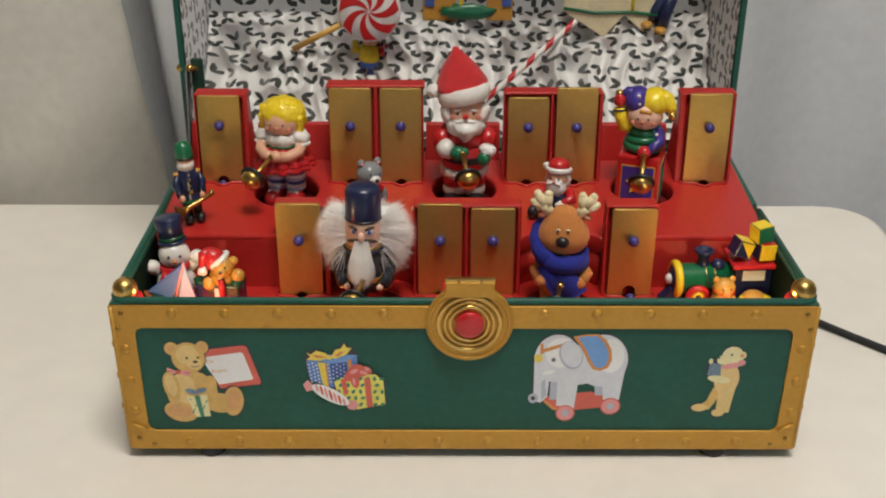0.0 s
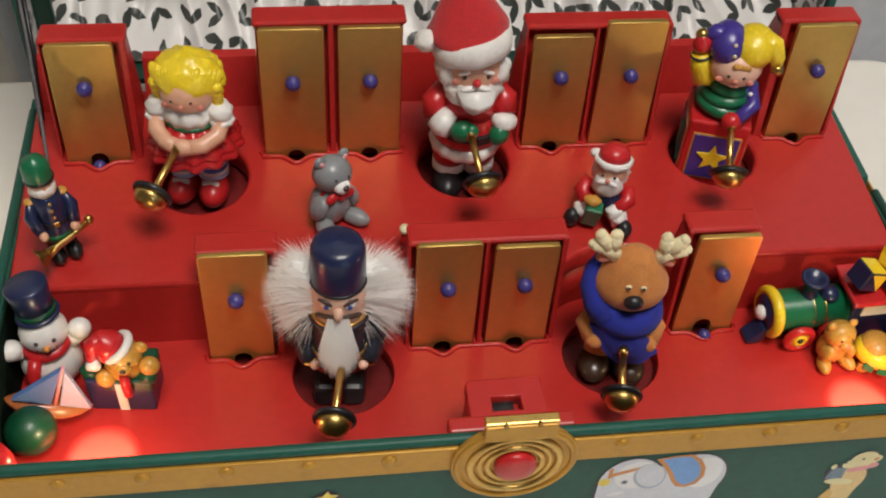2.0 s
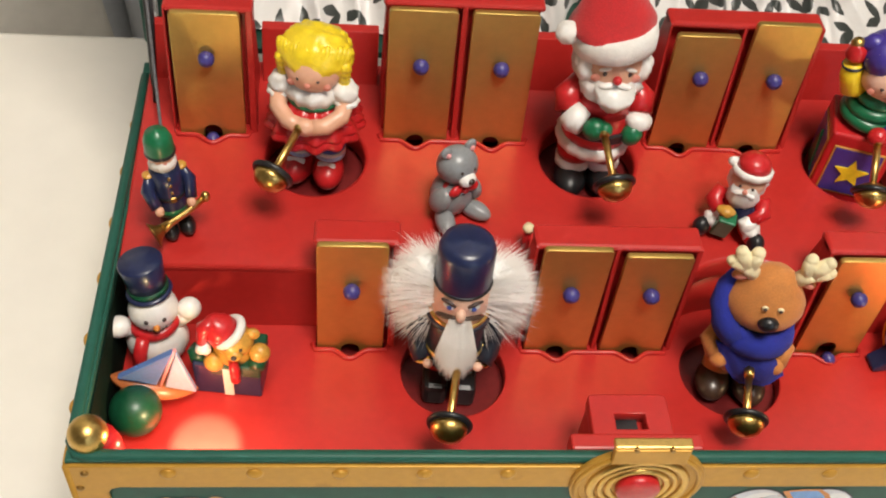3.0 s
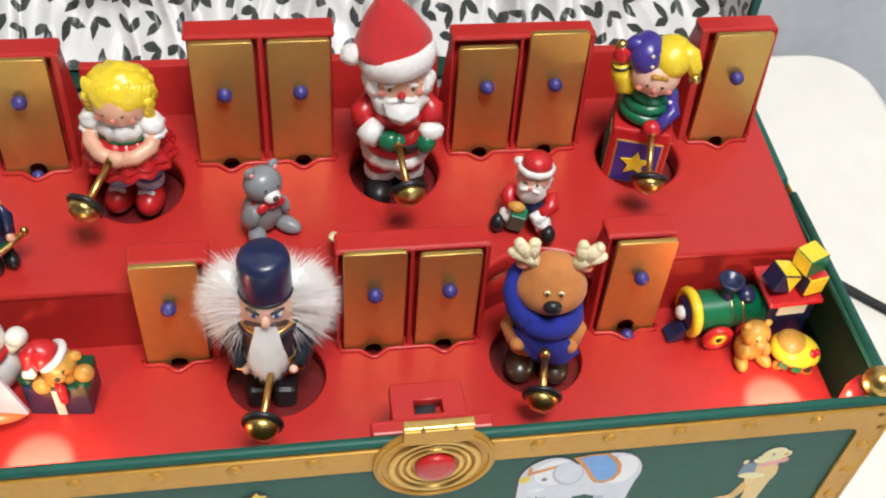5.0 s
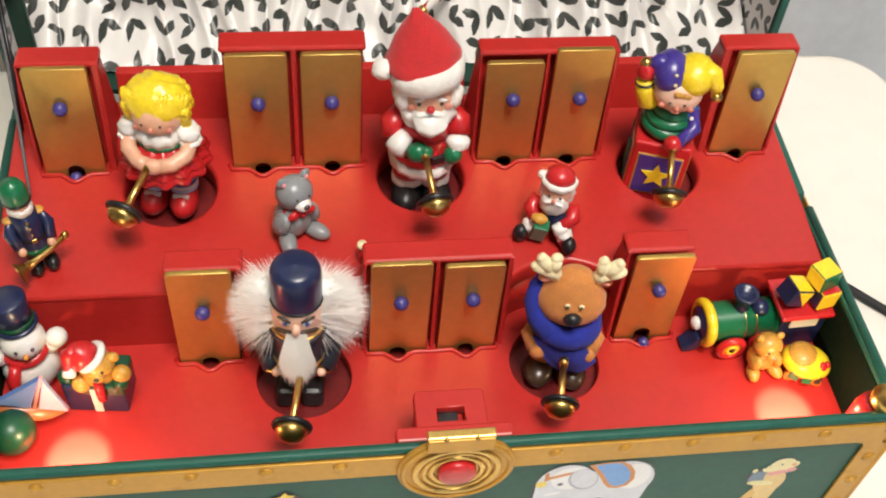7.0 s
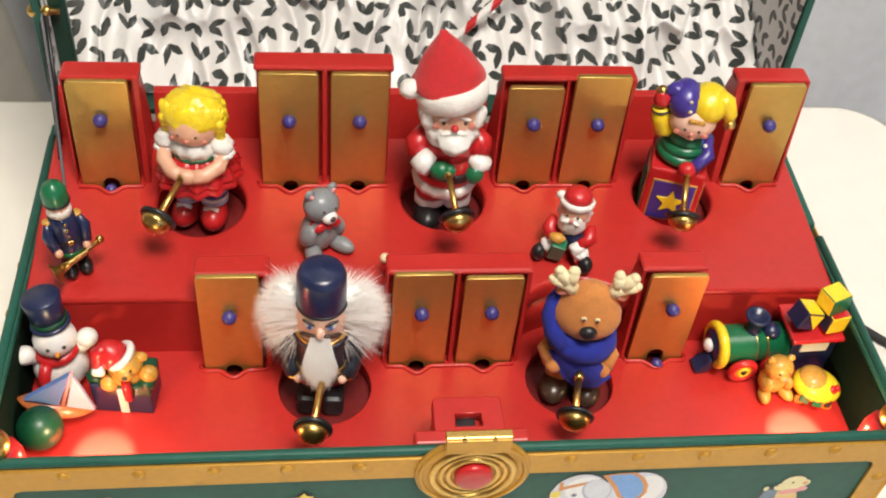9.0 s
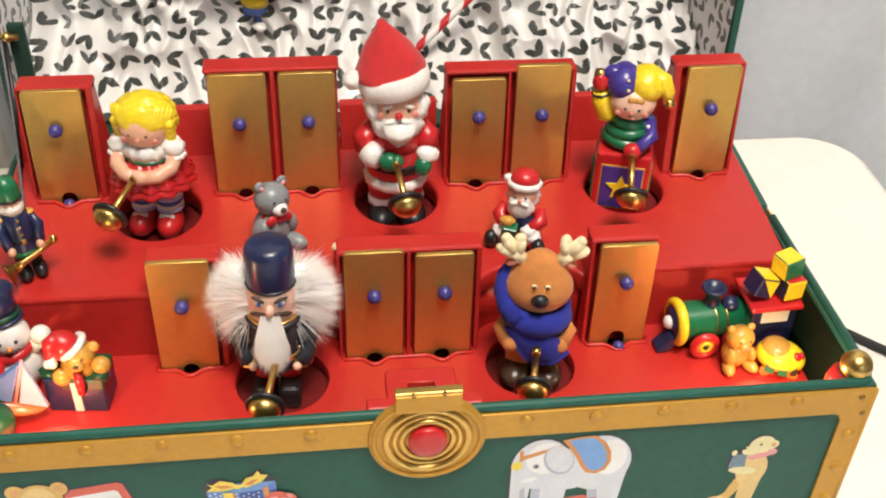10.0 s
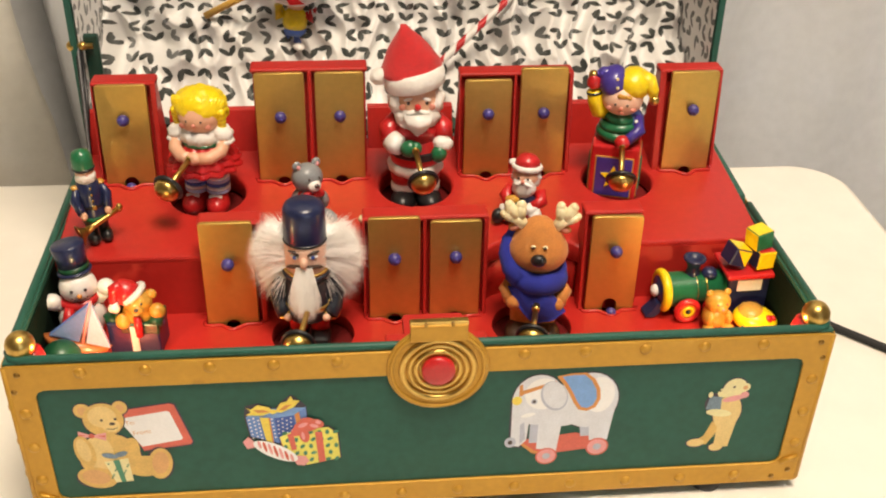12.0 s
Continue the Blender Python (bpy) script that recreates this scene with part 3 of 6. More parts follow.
def niche_arc(x0, x1, r, n=24):
    """The curved back of the hollow behind a lower figurine, from block to block."""
    c = (x0 + x1) / 2
    a1 = math.acos((x1 - c) / r)
    return [(c + r * math.cos(a), NICHE_Y + r * math.sin(a)) for a in (math.pi - a1 + (2 * a1 - math.pi) * k / n for k in range(n + 1))]


def deck_outline():
    pts = [(-0.1848, 0.088)]
    for x0, x1 in NICHES:
        pts += [(x0, 0.088)] + niche_arc(x0, x1, NICHE_R) + [(x1, 0.088)]
    return pts + [(0.1848, 0.088), (0.1848, 0.196), (-0.1848, 0.196)]


stage = part("stage", plate([rounded(-0.1852, 0.0062, 0.1852, 0.0962, 0.001, 2)] + [circle(*w) for w in WELLS_LOW] + [pocket(x, w, 0.0722) for x, w, z in BARS_LOW], 0.007, RED, 0.0005), chest, "glossy red moulded plastic stage", pose(0, 0, FLOOR_Z))
part("upper_deck", plate([deck_outline()] + [circle(*w) for w in WELLS_UP] + [pocket(x, w, 0.1525) for x, w, z in BARS_UP], 0.011, RED, 0.0016, deck_z), stage, m=pose(0, 0, -FLOOR_Z))
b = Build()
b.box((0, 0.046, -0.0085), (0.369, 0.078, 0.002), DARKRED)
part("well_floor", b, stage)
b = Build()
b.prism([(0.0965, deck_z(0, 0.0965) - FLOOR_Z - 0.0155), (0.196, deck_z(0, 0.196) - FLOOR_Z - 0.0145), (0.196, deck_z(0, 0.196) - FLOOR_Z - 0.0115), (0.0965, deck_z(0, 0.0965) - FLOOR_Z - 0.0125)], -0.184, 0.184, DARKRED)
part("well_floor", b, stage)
for x0, x1 in ((-0.1848, -0.0795), (-0.0288, 0.0348), (0.0855, 0.1848)):
    b = Build()
    b.prism([(0.0838, -0.006), (0.0880, -0.006), (0.0895, 0.0338), (0.0866, 0.0338)], x0, x1, RED, 0.0009)
    part("riser", b, stage)
for x0, x1 in NICHES:
    b = Build()
    inner, outer = niche_arc(x0 + 0.0004, x1 - 0.0004, NICHE_R - 0.0003), niche_arc(x0 + 0.0004, x1 - 0.0004, NICHE_R + 0.0020)
    rings = [[b.bm.verts.new((x, y, z)) for x, y, z in ((*p, -0.004), (*q, -0.004), (*q, 0.030), (*p, 0.030))] for p, q in zip(inner, outer)]
    for p, q in zip(rings, rings[1:]):
        for k in range(4):
            b.bm.faces.new((p[k], q[k], q[(k + 1) % 4], p[(k + 1) % 4])).smooth = k in (1, 3)
    b.bm.faces.new(rings[0])
    b.bm.faces.new(rings[-1][::-1])
    bmesh.ops.recalc_face_normals(b.bm, faces=b.bm.faces)
    b.slot(RED)
    part("curved_riser", b, stage)


def niche_wall(x0, x1):
    b = Build()
    b.prism([(0.1835, 0.102 - FLOOR_Z), (0.1915, 0.1302 - FLOOR_Z), (0.1965, 0.1302 - FLOOR_Z), (0.1965, 0.100 - FLOOR_Z)], x0, x1, RED, 0.0006)
    part("niche_wall", b, stage)


def bar_block(x0, x1, zb, zt, yb, yt, dtop, dbot, bars):
    """A raised block that frames one or two bars: a back slab, posts beside the bars and a cap above."""
    b = Build()
    k = (yt - yb) / (zt - zb)
    z0 = zb - FLOOR_Z
    z1 = zt - FLOOR_Z

    def y(z):
        return yb + k * (z - z0)
    b.prism([(y(z0) + 0.0045, z0), (y(z1) + 0.0045, z1 - 0.001), (yt + dtop - 0.0005, z1 - 0.001), (yb + dbot, z0)], x0 + 0.001, x1 - 0.001, RED, 0.0008)
    edges = [x0] + [e for c, w, h in bars for e in (c - w / 2 - 0.0020, c + w / 2 + 0.0020)] + [x1]
    for a, c in zip(edges[::2], edges[1::2]):
        if c - a > 0.0006:
            b.prism([(y(z0) - 0.0004, z0), (y(z1) - 0.0004, z1 - 0.0005), (y(z1) + 0.008, z1 - 0.0005), (y(z0) + 0.008, z0)], a, c, RED, min(0.0006, (c - a) * 0.3))
    b.prism([(yt - 0.0006, z1 - 0.0022), (yt, z1), (yt + dtop, z1), (yt + dtop, z1 - 0.004), (yt + 0.003, z1 - 0.004)], x0, x1, RED, 0.0013)
    for c, w, h in bars:
        hh = h - FLOOR_Z + 0.0012
        if z1 - 0.002 - hh > 0.0006:
            b.prism([(y(hh) - 0.0003, hh), (y(z1) - 0.0003, z1 - 0.002), (y(z1) + 0.006, z1 - 0.002), (y(hh) + 0.006, hh)], c - w / 2 - 0.0012, c + w / 2 + 0.0012, RED)
    part("bar_block", b, stage)


UP = (0.1005, 0.1672, 0.1548, 0.1628, 0.0118, 0.038)
UPLOW = (0.1005, 0.1630, 0.1548, 0.1623, 0.0105, 0.038)
bar_block(-0.1718, -0.1375, 0.1005, 0.1612, 0.1548, 0.1621, 0.0118, 0.038, BARS_UP[:1])
bar_block(-0.0868, -0.0232, *UP, BARS_UP[1:3])
bar_block(0.0278, 0.0921, *UPLOW, BARS_UP[3:5])
bar_block(0.1415, 0.1778, *UPLOW, BARS_UP[5:])
for x0, x1 in ((-0.1845, -0.1722), (-0.1371, -0.0872), (-0.0228, 0.0274), (0.0925, 0.1411), (0.1789, 0.1845)):
    niche_wall(x0, x1)
LOW = (0.060, 0.1212, 0.0742, 0.0790, 0.0115, 0.029)
bar_block(-0.1116, -0.0795, *LOW, BARS_LOW[:1])
bar_block(-0.0292, 0.0352, *LOW, BARS_LOW[1:3])
bar_block(0.0850, 0.1160, *LOW, BARS_LOW[3:])

# brass bars with violet pegs: each stands proud of its block and has a round notch at its foot
def chime_bar(x, w, top, zb, yb, yt, zt, thick, lip, notch, peg_z):
    lean = math.atan2(yt - yb, zt - zb)
    h = (top - zb) / math.cos(lean)
    hw, r, up = w / 2, 0.0012, lip - zb + notch - 0.0040
    pts = [(hw - r, h), (hw - 0.3 * r, h - 0.3 * r), (hw, h - r), (hw, 0), (0.0040, 0)]
    pts += [(0.0040 * math.cos(a), up + 0.0040 * math.sin(a)) for a in (math.pi * k / 10 for k in range(11))]
    pts += [(-0.0040, 0), (-hw, 0), (-hw, h - r), (-hw + 0.3 * r, h - 0.3 * r), (-hw + r, h)]
    bar = part("chime_bar", plate([pts], thick, BAR, 0.0003), chest, "brushed brass chime bar", pose(x, yb, zb, 90 - math.degrees(lean), 0, 0))
    b = Build(0.001)
    b.lathe((0, 0, 0), [(2.2, 0), (2.2, 0.8), (3.2, 1.4), (3.3, 2.6), (2.8, 4.2), (1.6, 5.2), (0, 5.6)], VIOLET, seg=18)
    part("peg", b, bar, "blue-violet plastic peg", pose(0, (peg_z - zb) / math.cos(lean), 0))


for k, (x, w, top) in enumerate(BARS_UP):
    chime_bar(x, w, top, 0.0985, 0.1540, 0.1592 if k < 3 else 0.1572, 0.1650, 0.0030, 0.1045, 0.0030 if k == 0 else 0.0010, 0.1415)
for k, (x, w, top) in enumerate(BARS_LOW):
    chime_bar(x, w, top, 0.0605, 0.0736, 0.0750, 0.1228, 0.0026, 0.0645, 0.0056 if k == 3 else 0.0010, 0.1005)


def pocket_lip(bars, y, flat_z):
    """A raised rounded edge that follows the scallops in front of the bars of one block."""
    b = Build()
    pts = [(bars[0][0] - bars[0][1] / 2 - 0.0022, y + 0.0030)]
    for x, w, top in bars:
        pts += [(x - w / 2 - 0.0012, y)] + [(x + (-1 + k / 6) * 0.0075, y - 0.0042 * (math.cos((-1 + k / 6) * math.pi) + 1) / 2) for k in range(13)] + [(x + w / 2 + 0.0012, y)]
    pts.append((bars[-1][0] + bars[-1][1] / 2 + 0.0022, y + 0.0030))
    b.tube([(px, py, (flat_z if flat_z else deck_z(px, py)) + 0.0002 - FLOOR_Z) for px, py in pts], 0.0011, RED, 8)
    part("pocket_lip", b, stage)


for group in (BARS_UP[:1], BARS_UP[1:3], BARS_UP[3:5], BARS_UP[5:]):
    pocket_lip(group, 0.1525, 0)
for group in (BARS_LOW[:1], BARS_LOW[1:3], BARS_LOW[3:]):
    pocket_lip(group, 0.0722, FLOOR_Z)
for x, y, z in ((-0.1558, 0.1530, 0.1030), (0.1022, 0.0715, 0.0640)):
    b = Build(0.001)
    b.lathe((0, 0, 0), [(2.8, 0), (2.8, 2.5), (2.2, 3.8), (0, 4.4)], VIOLET, seg=16)
    part("peg", b, chest, "blue-violet plastic peg", pose(x, y, z - 0.0015, 60, 0, 0))

# latch housing behind the clasp, small cream pin
part("latch", plate([rounded(-0.0116, 0.0062, 0.0163, 0.0296, 0.0015, 3), [(-0.004, 0.0150), (0.0085, 0.0150), (0.0085, 0.0225), (-0.004, 0.0225)]], 0.006, RED, 0.0006), chest, "red latch housing with a dark slot", pose(0, 0, 0.0965))
b = Build()
b.box((0.00235, 0.0177, 0.0763), (0.0273, 0.0226, 0.028), RED)
# black insert paints the darkness at the bottom of the slot
b.box((0.0015, 0.0192, 0.0912), (0.008, 0.006, 0.0018), BLACK)
b.box((0.0025, 0.0095, 0.0945), (0.047, 0.0065, 0.008), RED, bevel=0.001)
part("latch_housing", b, chest)
b = Build(0.001)
b.rod((0, 0, -7), (0, 0, 4), 1.6, 1.6, GRED)
b.lathe((0, 0, 4), [(2.4, 0), (2.4, 1.2), (1.8, 2.4), (0, 2.9)], CREAM, seg=16)
part("pin", b, chest, "small cream pin", pose(-0.0285, 0.0985, 0.1045))

# little bulbs under the rim of the front wall, in reflectors that throw a patch on the floor
for x in (-0.150, 0.158):
    b = Build()
    b.ball((0, 0, 0), (0.0015, 0.0012, 0.0015), BULB)
    b.rod((0, -0.0025, 0), (0, -0.001, 0), 0.0022, 0.0022, STEEL)
    part("bulb", b, chest, "small warm glowing bulb", pose(x, 0.0076, 0.0905))
    data = bpy.data.lights.new("bulb_light", "SPOT")
    data.energy, data.color, data.shadow_soft_size, data.spot_size, data.spot_blend = 1.4, (1.0, 0.68, 0.33), 0.002, radians(46), 0.22
    new("bulb_light", data).matrix_basis = look((x, 0.0128, 0.0915), (x, 0.0250, FLOOR_Z))
    data = bpy.data.lights.new("bulb_glow", "POINT")
    data.energy, data.color, data.shadow_soft_size = 0.09, (1.0, 0.66, 0.30), 0.003
    new("bulb_glow", data).location = (x, 0.0135, 0.0880)

# ---- lid ----
LZ0, LZ1, LB = 0.1045, 0.36, 0.305
b = Build()
for s in (-1, 1):
    b.prism([(0.2045, LZ0 + 0.006), (0.2085, LZ0 + 0.001), (LB, LZ0), (LB + 0.012, LZ1), (0.212, LZ1)], s * W - (0.004 if s > 0 else 0), s * W + (0.004 if s < 0 else 0), GREEN, 0.0007)
b.prism([(LB - 0.001, LZ0), (LB + 0.004, LZ0), (LB + 0.016, LZ1), (LB + 0.011, LZ1)], -W + 0.0005, W - 0.0005, GREEN)
b.prism([(0.206, LZ0), (LB, LZ0), (LB, LZ0 + 0.003), (0.206, LZ0 + 0.003)], -W + 0.005, W - 0.005, DARKGREEN)
b.prism([(0.213, LZ1 - 0.004), (LB + 0.01, LZ1 - 0.004), (LB + 0.01, LZ1), (0.213, LZ1)], -W + 0.005, W - 0.005, GREEN)
lid = part("lid", b, chest, "dark green lid standing open")


def cloth(name, us, vs, at, m, parent, label=""):
    """A cloth grid with a UV map in metres: at(u, v) gives its place."""
    bm = bmesh.new()
    grid = [[bm.verts.new(at(u, v)) for u in us] for v in vs]
    uvl = bm.loops.layers.uv.new("uv")
    for j in range(len(vs) - 1):
        for i in range(len(us) - 1):
            f = bm.faces.new((grid[j][i], grid[j][i + 1], grid[j + 1][i + 1], grid[j + 1][i]))
            f.smooth = True
            for l, (a, c) in zip(f.loops, ((i, j), (i + 1, j), (i + 1, j + 1), (i, j + 1))):
                l[uvl].uv = (us[a], vs[c])
    me = bpy.data.meshes.new(name)
    bm.to_mesh(me)
    bm.free()
    me.materials.append(m)
    return part(name, me, parent, label)


def span(a, c, n):
    return [a + (c - a) * k / n for k in range(n + 1)]


cloth("lining", span(-0.1855, 0.1855, 60), span(0.15, LZ1 - 0.005, 20), lambda u, v: (u, LB - 0.004 + 0.045 * (v - LZ0) + 0.0008 * noise.noise((u * 30, v * 30, 0)), v), LINING, lid, "white leaf-printed lining")
for s in (-1, 1):
    cloth("side_lining", span(0.2075, LB, 12), span(LZ0 + 0.004, LZ1 - 0.005, 24), lambda u, v: (s * (W - 0.0047), u + 0.04 * (v - LZ0) * (u - 0.2) / 0.1, v), SIDELINING, lid, "white leaf-printed side lining")


def ruffle(u, v):
    """Gathered satin: v runs from the hem to the seam."""
    k = v / 0.115
    y = 0.2915 - 0.069 * (1 - k) ** 2.6
    z = 0.1070 + 0.0735 * k
    w = u + 0.010 * noise.noise((u * 14, v * 18, 3.0)) + 0.25 * (v - 0.05) * noise.noise((u * 7, 0, 6.0))
    ridge = (1 - abs(noise.noise((w * 26, v * 9, 0.0))) * 2.2)
    fine = (1 - abs(noise.noise((w * 70, v * 30, 4.0))) * 2.2)
    amp = 0.3 + 0.7 * math.sin(min(1, k * 1.02) * math.pi)
    d = 0.0150 * ridge * amp + 0.0100 * fine * amp + 0.004 * noise.noise((u * 12, v * 14, 9.0))
    hem = 0.006 * noise.noise((u * 22, 0, 7.0)) * (1 - k) ** 3
    d -= 0.022 * (1 - k) * math.exp(-((u - 0.012 - 0.055 * k) / 0.016) ** 2)
    return (u, y - 1.05 * d + hem, z + 0.45 * d + 0.4 * abs(hem))


cloth("gathered_satin", span(-0.184, 0.184, 300), span(0, 0.115, 90), ruffle, SATIN, lid, "gathered white satin printed with dark leaves")

# stay of the lid: green plate, brass knob, thin black rods
b = Build()
b.box((-0.1795, 0.2135, 0.134), (0.0085, 0.004, 0.070), DARKGREEN, bevel=0.0012)
part("stay_plate", b, lid, "dark green stay plate")
b = Build()
b.rod((-0.192, 0.209, 0.1635), (-0.178, 0.209, 0.1635), 0.0016, 0.0016, BRASS)
b.ball((-0.1895, 0.209, 0.1635), 0.0032, BRASS)
b.ball((-0.1835, 0.209, 0.1635), 0.0026, BRASS)
part("stay_knob", b, lid, "brass knob")
b = Build()
b.tube([(-0.1868, 0.209, 0.163), (-0.1850, 0.196, 0.132), (-0.1830, 0.180, 0.1065)], 0.0014, BLACK)
b.tube([(-0.1845, 0.209, 0.163), (-0.1825, 0.192, 0.132), (-0.1815, 0.170, 0.1055)], 0.0010, BLACK)
part("stay_arm", b, lid, "thin black metal stay")
b = Build()
b.tube([(-0.1862, 0.2075, 0.1630), (-0.1846, 0.1960, 0.1400), (-0.1800, 0.1700, 0.1180), (-0.1745, 0.1400, 0.1035)], 0.0007, STRING, 8)
part("stay_cord", b, lid, "grey twisted cord")

# ---- printed stickers on the front ----
def sticker(name, b, x, z, label):
    return part(name, b, chest, label, pose(x, 0.0008, z))


b = Build(0.001)
b.flat([(5, 24.8), (30.5, 28.2), (33.2, 27.4), (39.6, 3.4), (38.6, 1.4), (16, -1.6)], 1, P_EDGE)
b.flat([(6.0, 24), (30.5, 27.4), (32.6, 26.4), (38.8, 3.6), (37.8, 2), (16, -0.8)], 2, P_RED)
b.flat([(6.6, 19.4), (29.0, 23), (30.2, 22.2), (34.6, 6.0), (33.8, 5.0), (15.4, 1.8)], 3, P_WHITE)
for c, r in (((0, 19.4), (9.8, 10.5)), ((-8.6, 25.2), (4.5, 4.8)), ((8.2, 26.2), (4.0, 4.6)), ((0, -4), (14.9, 15.6)), ((-7.7, -16.4), (9.9, 7.2)), ((22.5, -9.2), (6.3, 10.5))):
    b.oval(c, r, 4, P_EDGE)
b.oval((-8.6, 25.2), (3.9, 4.2), 5, P_BEAR)
b.oval((8.2, 26.2), (3.4, 4.0), 5, P_BEAR)
b.oval((-8.6, 25.0), (2.2, 2.5), 6, P_PAD)
b.oval((8.2, 26.0), (1.9, 2.3), 6, P_PAD)
b.oval((0, -4), (14.3, 15), 6, P_BEAR)
b.oval((15.2, -10.5), (9, 6.6), 6, P_BEAR)
b.oval((-4.5, -1), (6.5, 11), 7, P_BEARLIGHT)
b.oval((0, 19.4), (9.2, 9.9), 8, P_BEAR)
b.oval((-0.4, 21.2), (6.4, 6.4), 9, P_BEARLIGHT)
b.oval((3.0, 15.8), (4.2, 4), 10, P_BEARLIGHT)
b.oval((3.7, 16.8), (1.4, 0.9), 11, P_INK)
b.flat([(0.8, 13.6), (3.8, 13.2), (5.8, 14.1), (5.8, 14.5), (3.8, 13.7), (0.8, 14.0)], 11, P_INK)
b.oval((-0.8, 19.2), (0.7, 0.8), 11, P_INK)
b.oval((5.4, 19.6), (0.7, 0.8), 11, P_INK)
b.flat([(-7, 10.6), (-12.4, 13.2), (-12.8, 8.2), (-7, 9.4)], 12, PINK)
b.flat([(-6.2, 10.4), (0.2, 11.8), (-0.4, 6.8), (-6.2, 9.2)], 12, PINK)
b.flat([(-12.4, 11), (-9, 10.6), (-12.4, 9.8)], 13, P_RED)
b.flat([(-0.4, 10), (-4, 10), (-0.6, 8.8)], 13, P_RED)
b.oval((-6.6, 10.0), (1.3, 1.5), 14, P_RED)
b.oval((-11, 0.5), (4.6, 9.8), 9, P_BEAR, 8)
b.oval((-11.4, 1.5), (3.0, 7.4), 10, P_BEARLIGHT, 8)
b.oval((9.4, -1.5), (4.4, 9.6), 9, P_BEAR, -12)
b.oval((-7.7, -16.4), (9.3, 6.6), 11, P_BEAR, -18)
b.oval((-8.2, -15.9), (6.6, 4.5), 12, P_PAD, -18)
b.oval((22.5, -9.2), (5.7, 9.9), 11, P_BEAR, -8)
b.oval((22.6, -8.7), (3.9, 7.2), 12, P_PAD, -8)
b.flat([(-3.3, -6.5), (8, -4.7), (8.8, -19.5), (0.6, -20)], 13, P_PALE)
b.flat([(0.9, -5.8), (3.8, -5.4), (5.4, -19.8), (3.2, -19.9)], 14, P_GREEN)
for k in range(14):
    b.oval((-1.5 + (k * 3.7) % 9.5, -8 - (k * 2.3) % 10.5), 0.5, 14, P_GREEN, seg=8)
b.oval((-0.4, -2.6), (3.4, 1.6), 15, P_SLATE, -15)
b.oval((5.0, -2.0), (3.4, 1.6), 15, P_SLATE, 20)
b.oval((2.2, -3.4), (1.4, 1.2), 16, P_SLATE)
tag = sticker("bear_sticker", b, -0.1512, 0.0452, "printed sticker of a honey-coloured toy bear with a gift tag")
part("lettering", words("To:", 0.0034, P_PAD), tag, m=pose(0.0118, -0.0006, 0.0172, 90, -8, 0))
part("lettering", words("From:", 0.0036, P_PAD), tag, m=pose(0.0165, -0.0006, 0.0112, 90, -8, 0))

b = Build(0.001)
b.flat([(-20.8, 13), (-19.9, 19.4), (-14, 21), (-6.5, 17.6), (-3, 21.5), (1.4, 25.4), (6, 21), (8.4, 17.8), (8.8, 11), (2, 2), (-4, -5.4), (-19, 0)], 1, P_EDGE)
b.flat([(-6, 0.4), (3, 5.4), (18.2, 5.6), (22.8, 1.2), (23.8, -15.6), (6.4, -19.6), (1.4, -13), (-5, -6.6)], 1, P_EDGE)
b.flat([(-20, 12.8), (-7, 11.4), (-5.4, -4.4), (-18.4, 0.6)], 2, P_BLUE)
b.flat([(-7, 11.4), (2.2, 12.6), (2.6, 2.4), (-5.4, -4.4)], 3, P_DEEPBLUE)
b.flat([(-20, 12.8), (-14, 17.4), (8, 17.2), (2.2, 12.6), (-7, 11.4)], 2, P_SKY)
b.flat([(2.2, 12.6), (8, 17.2), (8.2, 10.8), (2.6, 4)], 2, P_BLUE)
for k in range(6):
    for j in range(6):
        b.oval((-18.6 + 2.1 * k + 0.25 * j, 10.9 - 2.25 * j - 0.2 * k + 1.1 * (k % 2)), 0.5, 4, P_WHITE, seg=8)
for k in range(4):
    for j in range(4):
        b.oval((-5.2 + 2.0 * k, 9.6 - 2.5 * j + 0.2 * k + 1.1 * (k % 2)), 0.42, 4, P_WHITE, seg=8)
b.flat([(-13.6, 12.6), (-9.6, 12.2), (-8.6, -3.4), (-11.4, -2.2)], 5, P_YELLOW)
b.flat([(-9.6, 12.2), (-8.8, 12.1), (-7.8, -3.7), (-8.6, -3.4)], 5, P_ORANGE)
b.flat([(2.6, 13.4), (4.8, 15), (5.4, 8.4), (3.4, 6.4)], 5, P_ORANGE)
b.flat([(-19.4, 18.8), (-17.2, 17.6), (-14, 20.2), (-9, 18.6), (-7, 15.8), (-12, 13.6), (-19.8, 14.2), (-17.4, 16.2)], 6, P_YELLOW)
b.flat([(-6.4, 15.6), (-3.6, 20.8), (-0.6, 21.6), (1.4, 24.8), (2.4, 22.4), (5.4, 21.8), (2.6, 18), (-3.4, 15)], 6, P_YELLOW)
b.flat([(-16.6, 17.4), (-11, 17), (-8.6, 15.6), (-14, 15.4)], 7, P_ORANGE)
b.flat([(-4.6, 16.4), (-1.4, 19.4), (1.6, 19.8), (-1.6, 16.6)], 7, P_ORANGE)
b.oval((-7.2, 15.8), (1.7, 1.4), 8, P_YELLOW)
b.flat([(-5, -0.2), (2.8, -5), (7, -18.6), (2.2, -12.4), (-4.2, -6.6)], 8, P_ORANGE)
b.flat([(-5.2, -0.2), (3.4, 4.6), (18, 4.8), (22.2, 0.6), (23.1, -15), (7, -18.8), (2.2, -12), (-3.6, -6)], 9, P_LEMON)
